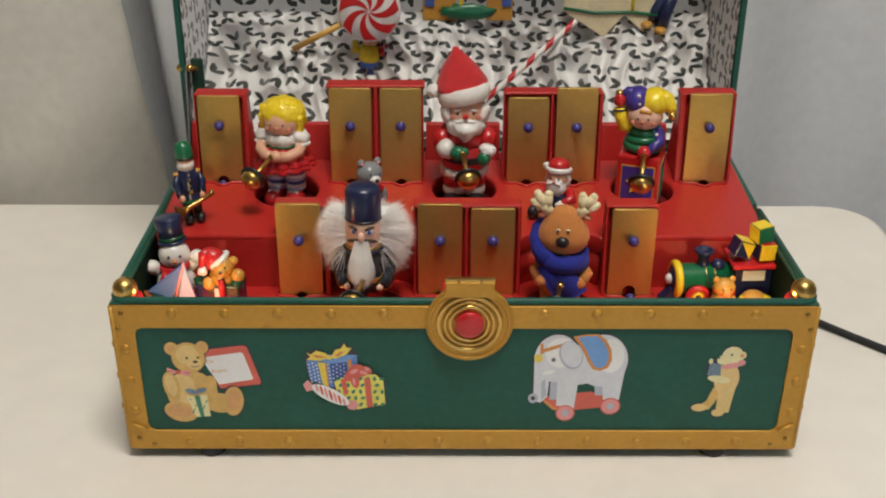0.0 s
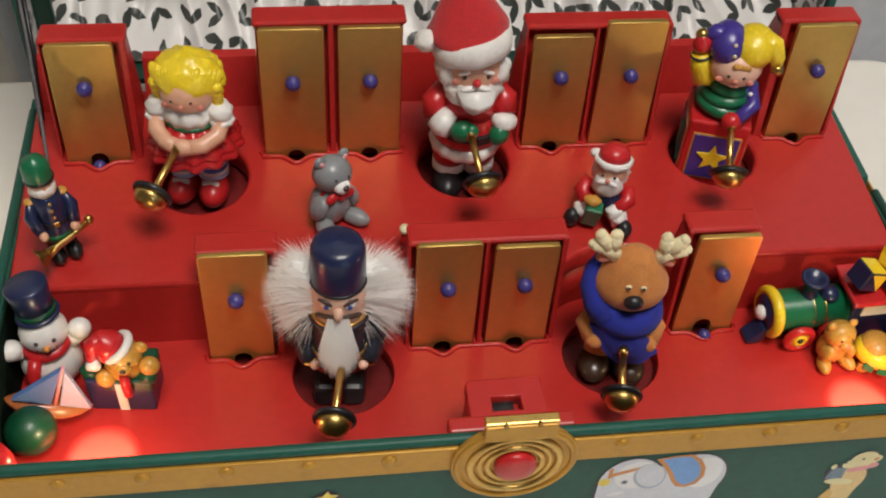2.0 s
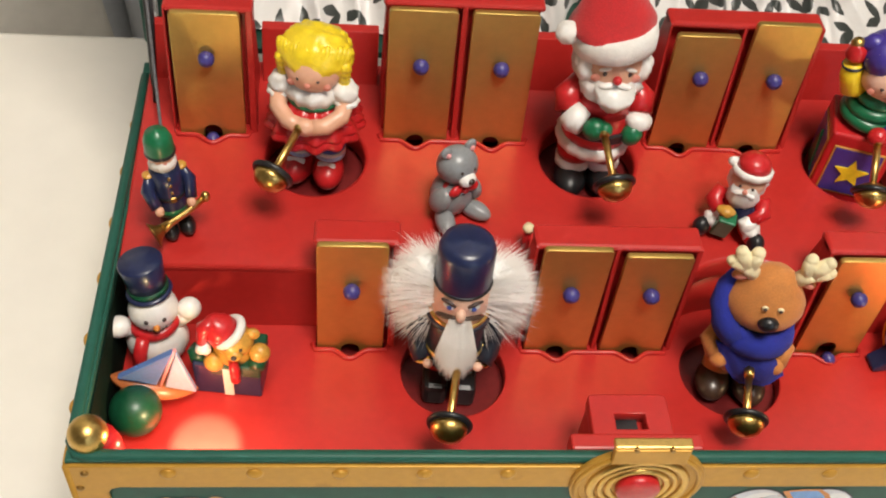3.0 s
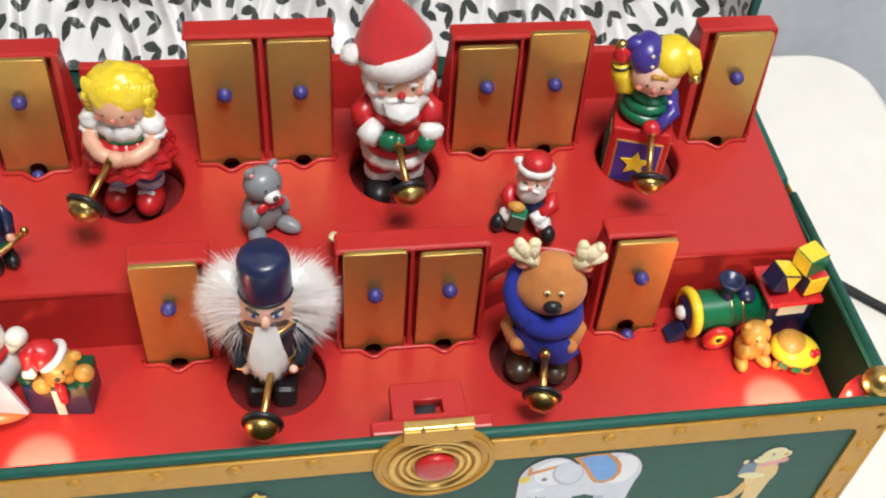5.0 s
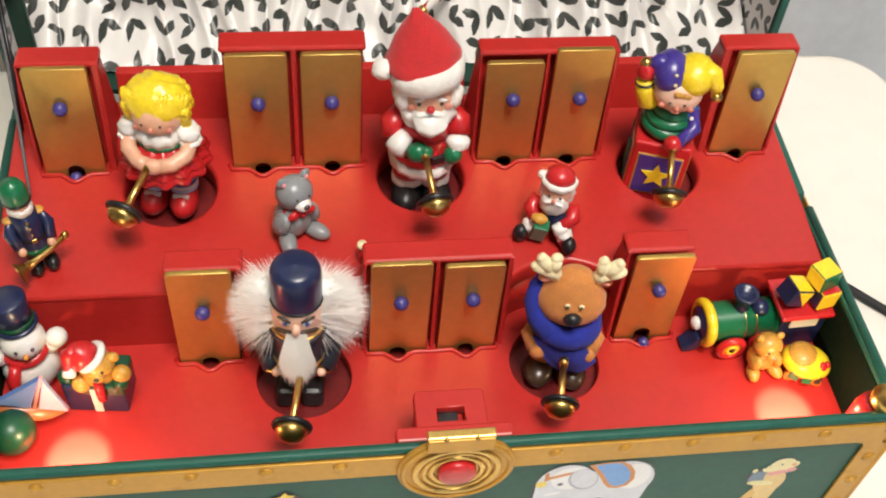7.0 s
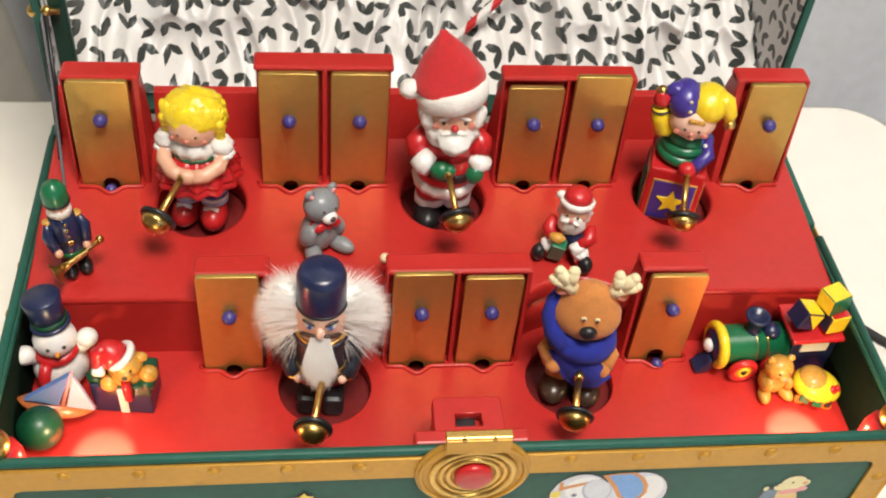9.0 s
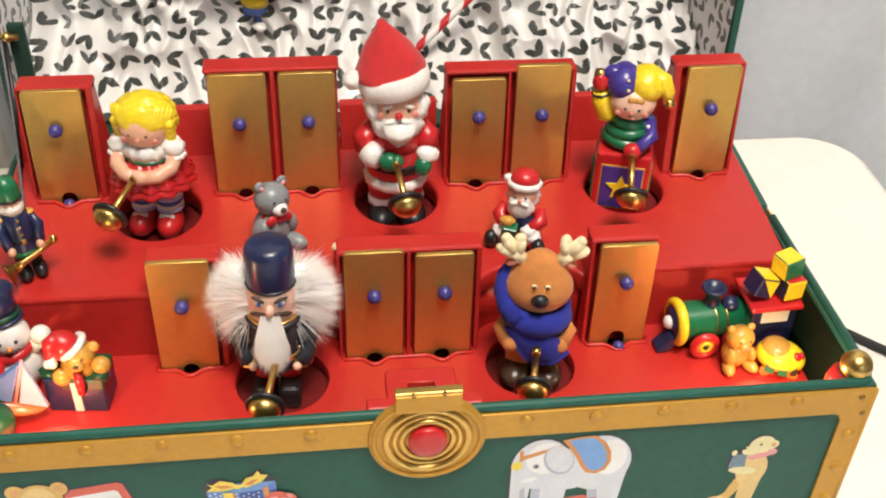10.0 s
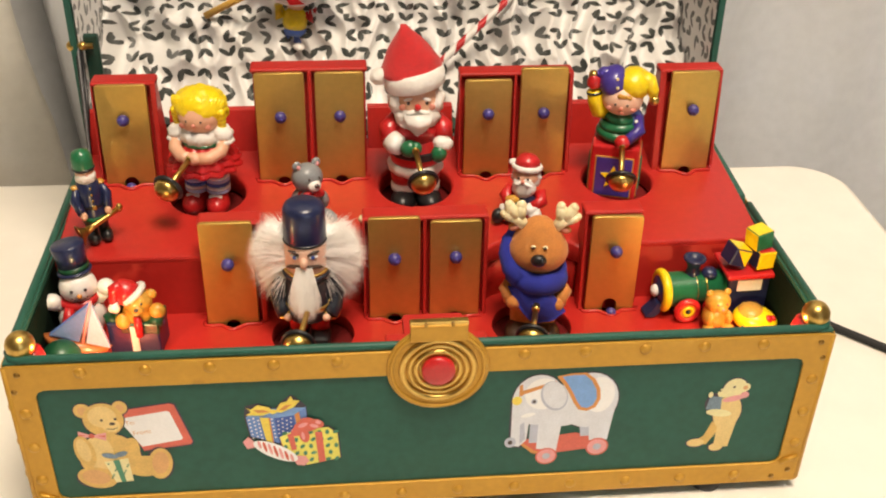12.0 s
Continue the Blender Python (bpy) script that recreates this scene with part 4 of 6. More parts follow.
for k in range(7):
    for j in range(5):
        x, z = -2.6 + 4.0 * k + 1.2 * (j % 2), 2.0 - 4.3 * j
        if x < 22 and z > -17.4 + 0.1 * abs(x - 8) and z > -6 - 1.35 * (x + 4):
            b.oval((x, z), (1.5, 0.95), 10, P_GREEN, 20 + 35 * ((k + j) % 3), 10)
b.flat([(11.6, 2.4), (15.0, 2.2), (16.0, -16.6), (12.8, -17.4)], 11, P_RED)
b.flat([(-1.4, 1.4), (1.4, 2.4), (2.6, -8.2), (0.2, -8.8)], 11, P_RED)
for c, r, a in (((8.0, 6.4), (6.2, 3.6), 8), ((3.4, 3.4), (3.6, 2.6), 50), ((12.8, 7.6), (3.4, 2.6), -30), ((6.6, 0.6), (2.4, 4.6), 6), ((8.2, 9.6), (3.4, 2.0), 0)):
    b.oval(c, r, 12, P_RED, a)
for c, r, a in (((6.2, 7.0), (2.4, 1.2), 25), ((11.4, 6.2), (2.2, 1.1), -20), ((13.4, 8.4), (1.4, 1.1), -30), ((6.0, 0.2), (0.8, 2.6), 6)):
    b.oval(c, r, 13, PINK, a)
b.oval((8.4, 5.4), (1.5, 1.3), 14, P_RED)
b.flat([(-22.4, -1.8), (-19.6, 1.4), (-17, -2), (-16, -5.2), (-20.6, -6.4)], 14, PINK)
b.flat([(2.0, -12), (6.6, -12.6), (8.2, -16), (5.8, -18.8), (2.4, -18.2), (0.6, -14.6)], 14, PINK)
b.oval((-7.4, -8.6), (11.8, 4.2), 15, P_WHITE, -32)
for k in range(7):
    u = -8.6 + 2.9 * k
    h = 4.0 * math.sqrt(max(0.05, 1 - (u / 11.8) ** 2))
    b.oval((-7.4 + u * 0.848, -8.6 - u * 0.53), (0.75, h * 0.95), 16, P_RED if k % 2 else PINK, 12)
sticker("gifts_sticker", b, -0.0668, 0.0494, "printed sticker of wrapped gifts and a striped sweet")

b = Build(0.001)
b.oval((12.7, 7.7), (15, 17.7), 1, P_EDGE)
b.oval((-12, 9.2), (13.2, 16.2), 1, P_EDGE)
b.flat([(-25.4, 10), (-16, 4), (-15.6, -16), (-19, -21), (-25, -20)], 1, P_EDGE)
b.flat([(-20, -16), (8, -12.5), (22, -17), (17, -23), (-5, -25.5), (-12, -23)], 2, P_RED)
b.flat([(-20, -16), (-12, -23), (-5, -25.5), (-5, -27), (-13, -24.8), (-20.4, -17.4)], 3, P_ORANGE)
b.flat([(-15, -3), (-8, -3), (-8.6, -18), (-15, -18)], 3, P_SHADE)
b.flat([(9, -4), (15, -4), (15.6, -15), (10.4, -15)], 3, P_SHADE)
b.oval((12.7, 7.7), (14.3, 17), 4, P_GREY)
b.oval((0, 5), (14, 13), 4, P_GREY)
b.flat([(13, 2), (26.8, 9), (25.5, -2), (24, -18), (15, -18)], 5, P_GREY)
b.flat([(-11, 0), (1, 0), (-1, -24), (-11, -22)], 5, P_GREY)
b.flat([(-24.5, 12), (-15, 6), (-16.4, -16), (-20, -20), (-24, -19)], 5, P_GREY)
b.oval((-12, 9.2), (12.5, 15.5), 6, P_GREY)
b.oval((-10, 13), (8.6, 9.6), 7, P_WHITE)
b.oval((17.5, 11), (7.4, 11), 7, P_WHITE)
b.oval((-24.2, -17), (2.8, 3.3), 7, P_SHADE)
b.oval((-24.2, -17), (1.2, 1.4), 8, P_INK)
b.flat([(-4, 23.4), (3, 24.9), (10, 25.0), (14.4, 21), (17.4, 15), (18.2, 8.6), (16.2, 3.2), (12, 1.2), (8, 2.2), (5.2, 6.6), (2.6, 12.6), (-0.6, 18.4)], 8, P_ORANGE)
b.flat([(-1.4, 23.0), (4, 23.8), (9.2, 23.7), (12.8, 20), (15.6, 14.4), (16.3, 8.8), (14.9, 4.8), (12, 3.0), (9.2, 3.8), (6.8, 7.6), (4.2, 13.6), (1.2, 19.0)], 9, P_SKY)
b.flat([(-21.5, 15), (-4, 20.8), (-4, 19), (-21, 12.6)], 9, P_ORANGE)
b.flat([(-21.6, 18.6), (-20, 19.4), (-19.6, 12.4), (-21.4, 12)], 9, P_ORANGE)
b.oval((-4.5, 11.5), (6.4, 9.4), 10, P_SHADE, 18)
b.oval((-4.3, 12.0), (5.6, 8.6), 11, P_GREY, 18)
b.oval((-22.3, 9.5), (2.4, 2.7), 11, P_YELLOW)
b.oval((-14, 8.5), (1.5, 1.6), 11, P_SHADE)
b.oval((-14, 8.5), (0.8, 0.9), 12, P_INK)
b.oval((-16.4, 0.2), (3.6, 1.2), 11, P_WHITE, 14)
b.flat([(-20, -6), (-18, -4), (-17, -15), (-19.5, -18)], 8, P_SHADE)
for c, r in (((-5.7, -27), 5.4), ((19.4, -22.3), 5.7)):
    b.oval(c, r, 10, P_RED)
    b.oval(c, r * 0.86, 11, PINK)
    b.oval(c, r * 0.36, 12, P_SHADE)
sticker("elephant_sticker", b, 0.0631, 0.0552, "printed sticker of a pale grey toy elephant on a red wheeled board")

b = Build(0.001)
for c, r in (((3.2, 15.4), (6.7, 7.2)), ((1.6, 0.8), (7.6, 11.4)), ((-11.5, -18.5), (5.2, 3.3)), ((-0.6, -22), (4.3, 3.3)), ((-6, 7), (4.6, 6.4))):
    b.oval(c, r, 1, P_EDGE)
b.flat([(-5, -5), (1, -7), (-6, -20), (-14, -19), (-8, -14)], 2, P_BEAR)
b.flat([(-2, -6), (7.5, -4), (5.4, -22), (-2, -22)], 2, P_BEARLIGHT)
b.oval((-11.5, -18.5), (4.5, 2.6), 3, P_BEARLIGHT)
b.oval((-0.6, -22), (3.6, 2.6), 3, P_BEARLIGHT)
b.oval((1.6, 0.8), (7, 10.8), 3, P_BEARLIGHT)
b.oval((8.3, 16.2), (2.4, 2.5), 4, P_PALE)
b.oval((3.2, 15.4), (6, 6.5), 4, P_PALE)
b.oval((-2.3, 13.2), (2.8, 2.9), 5, P_PALE)
b.oval((8.3, 16.0), (1.2, 1.3), 5, P_PAD)
b.oval((2.6, 16.6), (0.6, 0.7), 6, P_INK)
b.oval((-4.2, 14.6), (0.7, 0.6), 6, P_INK)
b.oval((3.4, 9.4), (5.6, 1.8), 6, PINK, 12)
b.oval((8.6, 11.4), (2.2, 2.0), 6, PINK)
b.flat([(-9.6, 3.2), (-2.0, 2.4), (-2.6, 10.6), (-8.6, 11.6)], 6, P_SLATE)
b.oval((-8.4, 12.4), (1.2, 1.8), 6, P_PALE)
b.oval((-2.6, 0.6), (6.6, 2.3), 7, P_PALE, -10)
sticker("walking_bear_sticker", b, 0.1442, 0.0505, "printed sticker of a walking toy bear with a basket")

# ---- figurines ----
def mallet(b, hand, head):
    """A brass striker: a thin stick with a black flange and a domed brass head."""
    h, e = Vector(hand), Vector(head)
    d = (e - h).normalized()
    b.rod(h, e, 1.5, 1.5, BRASS, 12)
    b.rod(h - d * 1.5, h + d * 2.5, 2.1, 1.9, BRASS, 12)
    rot = [math.degrees(a) for a in d.to_track_quat("Z", "Y").to_euler()]
    b.lathe(e - d * 3.2, [(2.6, -2.5), (6.6, -0.6), (7.2, 0.2)], OLDBRASS, rot, 24)
    b.lathe(e - d * 3.2, [(7.2, -0.3), (8.2, 0.1), (8.5, 0.9), (8.1, 1.8), (6.8, 2.1)], BLACK, rot, 24)
    b.lathe(e - d * 3.2, [(6.9, 1.8), (6.5, 4.0), (5.0, 6.2), (2.6, 7.5), (0, 7.9)], BRASS, rot, 24)


UPZ = 0.0905
DOLLS = "figurines that strike the bars"


def girl_doll():
    b = Build(0.001)
    for s in (-1, 1):
        b.ball((s * 6.4, -4, 6.5), (6.6, 10.5, 6.8), GRED, (0, 0, s * 8))
        b.box((s * 6.4, -7.5, 12.2), (7.5, 2.2, 1.4), WHITE, (18, 0, 0), 0.5)
        for k in range(7):
            b.lathe((s * 6, 0, 12.5 + 2.2 * k), [(6.1, 0), (6.7, 0.5), (6.7, 1.7), (6.1, 2.2)], (ICEBLUE, WHITE, BLUE)[k % 3], seg=20)
    for z, r in ((30, 19.0), (33, 18.0), (36, 16.0)):
        b.lathe((0, 0, z), [(6, 1.0), (r, -1.5), (r + 0.5, 0.2), (r * 0.8, 4), (9, 8)], GRED, seg=72, ripple=(0.07, 13))
    b.lathe((0, 0, 37), [(10.4, 0), (10.8, 5), (9.6, 12), (6, 16)], GRED)
    b.lathe((0, 0, 42.6), [(11.0, 0), (11.2, 0.8), (11.0, 1.8)], GGREEN)
    b.lathe((0, 0, 44.2), [(10.8, 0), (11.7, 3), (11.2, 6), (7, 9)], WHITE, seg=48, ripple=(0.04, 12))
    for s in (-1, 1):
        b.ball((s * 12.2, -2, 49.0), (5.8, 5.6, 4.8), WHITE, (0, s * 20, 0), lump=0.2)
        b.lathe((s * 13.2, -3, 44.4), [(4.8, 0), (5.4, 1), (4.6, 2.2)], WHITE, seg=30, ripple=(0.06, 9))
        b.tube([(s * 13.2, -4, 45), (s * 12.6, -9, 41.5), (s * 7.5, -14, 39.5), (s * 2.5, -16.4, 40)], [3.7, 3.6, 3.4, 3.3], SKIN)
    b.ball((0, -16.8, 40), (4.6, 3.5, 3.7), SKIN)
    b.ball((0, -1.5, 58.5), (11.4, 10.8, 10.2), SKIN)
    b.ball((0, -12.2, 57), 1.2, ROSE)
    for s in (-1, 1):
        b.ball((s * 3.9, -11.3, 59.0), 0.7, P_INK, seg=10)
        b.ball((s * 6.8, -9.6, 55.6), (1.9, 0.8, 1.6), ROSE)
    b.ball((0, 1.6, 62.2), (14.2, 12.4, 11.4), YELLOW, seg=32, lump=0.12)
    for k in range(60):
        a = random.uniform(-0.25, math.pi + 0.25)
        h = random.uniform(50.5, 68)
        r = 12.8 * math.sqrt(max(0.2, 1 - ((h - 59.5) / 13) ** 2))
        b.ball((r * math.cos(a), 2 + 0.88 * r * math.sin(a), h), random.uniform(2.0, 3.0), YELLOW, seg=8)
    for k in range(19):
        u = -1 + k / 9
        b.ball((u * 12.0, -6.6 + 5.2 * u * u, 66.0 - 2.2 * u * u + random.uniform(-0.3, 0.3)), (2.2, 3.0, random.uniform(5.0, 5.8)), YELLOW, (-18, u * 22, 0), 12)
    for s in (-1, 1):
        for k in range(5):
            b.ball((s * (12.4 - 0.2 * k), -3.0 + 0.5 * k, 61.5 - 2.7 * k), 2.7, YELLOW, seg=10)
    mallet(b, (-1.5, -17.5, 41), (-7.5, -41, 33.5))
    return thing("girl_doll", "painted girl doll with yellow curls, red skirt and brass striker", "doll", b, pose(-0.113, 0.1455, UPZ + 0.0005, 0, 0, -12), DOLLS)


def christmas_doll():
    b = Build(0.001)
    for s in (-1, 1):
        b.ball((s * 7, -5.5, 6), (7.2, 11.5, 6.2), BLACK, (0, 0, s * 10))
        b.lathe((s * 6.2, -0.5, 9.5), [(6.6, 0), (7.6, 1.2), (7.8, 4.4), (6.8, 5.6)], WHITE, seg=24, ripple=(0.03, 8))
        b.lathe((s * 6, 0, 15), [(7.2, 0), (7.8, 3), (8, 9)], GRED)
    b.lathe((0, 0, 22.5), [(13.4, 0), (15.4, 1.6), (15.8, 4.2), (14.6, 6.6), (12, 7.2)], WHITE, seg=44, ripple=(0.022, 15))
    b.lathe((0, 0, 27), [(13.6, 0), (14.6, 5), (14.4, 12), (12.6, 19), (8, 24)], GRED)
    b.lathe((0, 0, 34.4), [(14.8, 0), (15.1, 0.6), (15.1, 3.0), (14.7, 3.6)], BLACK)
    b.box((5, -14.6, 36.2), (6, 1.6, 4.6), BLACK, (0, 0, 18), 0.5)
    for s in (-1, 1):
        b.tube([(s * 9.5, 0, 53), (s * 14.8, -2.5, 48.5), (s * 14.6, -7, 44.5)], [5.4, 6.0, 5.4], GRED, 16)
        b.ball((s * 9.8, 0, 52.0), 5.8, GRED)
    b.tube([(-14.2, -7.6, 44.8), (-11.5, -10.6, 43.2), (-8.6, -13, 42.6)], [5.6, 6.2, 5.0], WHITE, 16)
    b.ball((-4.4, -15.6, 42.6), (5.2, 4.4, 4.8), GGREEN, (0, -20, 0))
    b.ball((-1.0, -17.2, 43.6), (3.2, 3.0, 3.6), GGREEN)
    b.ball((14.2, -9.0, 42.4), (5.8, 5.6, 4.8), WHITE, (0, 14, 0), lump=0.15)
    b.ball((11.8, -12.6, 37.6), (4.4, 4.2, 5.0), GGREEN, (0, 20, 0))
    b.lathe((0, 0, 44), [(13.2, 0), (12.4, 6), (8, 12)], GRED)
    b.ball((0, -0.5, 65.5), (13.0, 12.4, 12.6), SKIN)
    b.ball((0, 2.6, 63.5), (15.0, 12.6, 12.6), WHITE, lump=0.14, seg=28)
    for k in range(15):
        u = -1 + k / 7
        for j in range(4):
            w = 1 - 0.2 * j
            b.ball((u * 13.0 * w, -10.4 + 7 * u * u, 60.6 - 2.7 * j - 2.6 * (1 - u * u) + 6.5 * abs(u)), (2.9, 2.5, 3.8), WHITE, seg=10)
    for s in (-1, 1):
        b.ball((s * 3.2, -13.0, 62.8), (3.4, 1.5, 1.2), WHITE, (0, s * 12, 0))
        b.ball((s * 4.8, -11.7, 67.4), (1.0, 0.6, 1.1), P_INK, seg=10)
        b.ball((s * 5.0, -11.6, 69.6), (2.6, 0.9, 0.9), WHITE, (0, s * 12, 0), seg=10)
        b.ball((s * 7.6, -10.4, 64.6), (2.2, 0.9, 1.9), ROSE)
    b.ball((0, -13.8, 66.0), 1.8, GRED)
    b.ball((0, -5.4, 58.0), (12.4, 8.4, 8.8), WHITE, lump=0.16, seg=28)
    b.lathe((0.3, -10.6, 48.0), [(0, 0), (2.6, 2.4), (5.2, 6.0), (7.4, 10.5), (7.8, 14)], WHITE, (14, 0, 0), 24, (0.05, 7))
    b.ball((0, -14.0, 60.8), (1.9, 0.7, 0.6), GRED)
    for s in (-1, 1):
        b.ball((s * 11.4, -5.4, 65.4), (3.4, 4.0, 6.0), WHITE, lump=0.2)
    # felt hat: a broad pressed cone that leans to one side, with a deep brim and a pompom
    b.lathe((0, 1.2, 71.8), [(15.0, 0), (16.4, 1.0), (17.0, 5.0), (16.6, 9.0), (15.0, 10)], FELTWHITE, (-5, -11, 0), seg=44, ripple=(0.012, 7))
    rings, n = [], 36
    for i in range(15):
        h = i / 14
        left = -21.0 + 13.6 * h ** 1.25 if h > 0.12 else -15.5 - 28 * h
        right = 14.4 - 20.2 * h ** 1.7
        deep = 15.0 * (1 - h) ** 0.85 + 0.6
        cx, hx = (left + right) / 2, max(1.6, (right - left) / 2)
        ring = []
        for k in range(n):
            a = 2 * math.pi * k / n
            w = 1 + 0.05 * noise.noise((math.cos(a) * 1.6, math.sin(a) * 1.6, h * 4)) + 0.03 * math.sin(3 * a + 9 * h)
            ring.append(b.bm.verts.new(Vector((cx + hx * math.cos(a) * w, 1 + 4.5 * h + deep * math.sin(a) * w, 78.5 + 26.5 * h - 0.20 * (hx * math.cos(a)) * (h - 1))) * 0.001))
        rings.append(ring)
    tip = [f for p, q in zip(rings, rings[1:]) for f in (b.bm.faces.new((p[k], p[(k + 1) % n], q[(k + 1) % n], q[k])) for k in range(n))]
    tip += [b.bm.faces.new(rings[0][::-1]), b.bm.faces.new(rings[-1])]
    for f in tip:
        f.material_index, f.smooth = b.slot(FELTRED), True
    b.ball((-20.2, -2, 79.0), 4.4, FELTWHITE, lump=0.25)
    mallet(b, (-1.6, -18, 44.0), (1.5, -41, 34.5))
    return thing("christmas_doll", "bearded red-suited Christmas doll with felt hat and brass striker", "doll", b, pose(0.0025, 0.1465, UPZ, 0, 0, 0), DOLLS)


def jester_doll():
    b = Build(0.001)
    b.box((0, 0, 19.5), (26.6, 26.6, 39), GRED, bevel=1.2)
    for a in range(4):
        rot = Matrix.Rotation(radians(90 * a), 4, "Z")
        n = len(b.bm.verts)
        b.box((0, -13.4, 20.5), (21.4, 1.0, 25), HONEY, bevel=0.3)
        b.box((0, -13.5, 20.5), (20, 1.2, 23.6), PURPLE, bevel=0.3)
        if a % 2 == 0:
            star = [(7.4 * (1 if k % 2 == 0 else 0.45) * math.sin(math.pi * k / 5), 20.5 + 7.4 * (1 if k % 2 == 0 else 0.45) * math.cos(math.pi * k / 5)) for k in range(10)]
            b.prism(star, -14.8, -13.9, YELLOW, axis="y")
        else:
            for z in (11, 15.5, 20):
                b.prism([(-6.6 + 0.28 * (z - 11), z), (6.6 - 0.28 * (z - 11), z), (0, z + 9)], -14.5 - 0.02 * z, -13.9, GGREEN, axis="y")
        b.bm.verts.ensure_lookup_table()
        for v in b.bm.verts[n:]:
            v.co = rot @ v.co
    for k, (z, R, r) in enumerate(((42.8, 8.0, 4.9), (47.6, 7.0, 4.5), (52.2, 5.8, 4.0))):
        b.ring((0, 0, z), R, r, GGREEN, (0, 4 * (-1) ** k, 0), 36, 12, 0.72)
    b.lathe((0, 0, 40), [(9.0, 0), (7.0, 17)], GGREEN)
    b.ball((7.6, 0.5, 48.5), (5.8, 7.4, 8.2), BLUE, lump=0.1)
    for x, y, z in ((9, -6.6, 52.5), (11.4, -4.8, 48), (8.4, -7.0, 45)):
        b.ball((x, y, z), 1.1, WHITE, seg=10)
    b.tube([(8.8, -2, 53), (11.4, -8, 48), (5, -15, 44)], [3.4, 3.4, 3.0], PURPLE)
    b.ball((3, -15.6, 43.5), (4.4, 4.0, 4.0), GRED)
    b.tube([(-7, 0, 53), (-12.4, -2, 55), (-14.6, -2.6, 61), (-15.6, -2.8, 67)], [3.6, 4.6, 4.4, 4.0], YELLOW, 16)
    b.ring((-15.4, -2.8, 66.0), 3.9, 0.7, COAT, (0, -10, 0), 20, 8)
    b.ball((-16.2, -2.8, 71.6), (4.0, 3.6, 4.6), GRED, lump=0.15)
    b.ball((0, -1.6, 63.6), (11.4, 10.8, 9.6), FAIRSKIN)
    for s in (-1, 1):
        b.ball((s * 3.2, -11.7, 63.6), 0.8, P_INK, seg=10)
        b.ball((s * 6.4, -10.2, 60.6), (1.7, 0.8, 1.4), ROSE)
    b.ball((0, -12.4, 61.8), 1.1, ROSE)
    b.ball((0, -11.6, 58.8), (2.0, 0.7, 0.6), ROSE)
    b.ball((-5.4, 0.4, 71.6), (8.6, 10.8, 9.4), PURPLE, (0, -8, 0), lump=0.06)
    b.ball((5.2, 0.6, 71.8), (9.4, 10.8, 9.2), YELLOW, (0, 10, 0), lump=0.06)
    b.tube([(-7, 0, 75), (-12.4, -1, 76.5), (-15.4, -1.6, 74.6)], [5.4, 3.8, 2.2], PURPLE, 14)
    b.tube([(7.6, 0.4, 75), (13.0, -1, 73.6), (16.0, -2, 68.8), (16.4, -2.4, 66.4)], [5.8, 5.2, 3.4, 2.4], YELLOW, 14)
    b.ball((-17.0, -1.8, 75.4), 2.8, BRASS)
    b.ball((17.0, -3.0, 64.6), 2.8, BRASS)
    for x, y, z in ((-8.6, -7.4, 76.0), (-3.6, -8.8, 77.0), (-6.4, -9.6, 71.6), (-11.6, -5.8, 72.0), (-3.0, -10.2, 72.6)):
        b.ball((x, y, z), (0.9, 0.6, 0.9), P_PALE, seg=8)
    for k in range(4):
        b.ball((-1.2 + 1.7 * k, -11.2 + 0.3 * k, 68.4 - 0.3 * k), (1.6, 1.2, 1.4), HONEY, seg=10)
    mallet(b, (3.0, -17, 43.5), (5.0, -37, 30))
    return thing("jester_doll", "jester doll in a red star-painted box holding a brass striker", "doll", b, pose(0.1165, 0.1455, UPZ + 0.0005, 0, 0, -17), DOLLS)


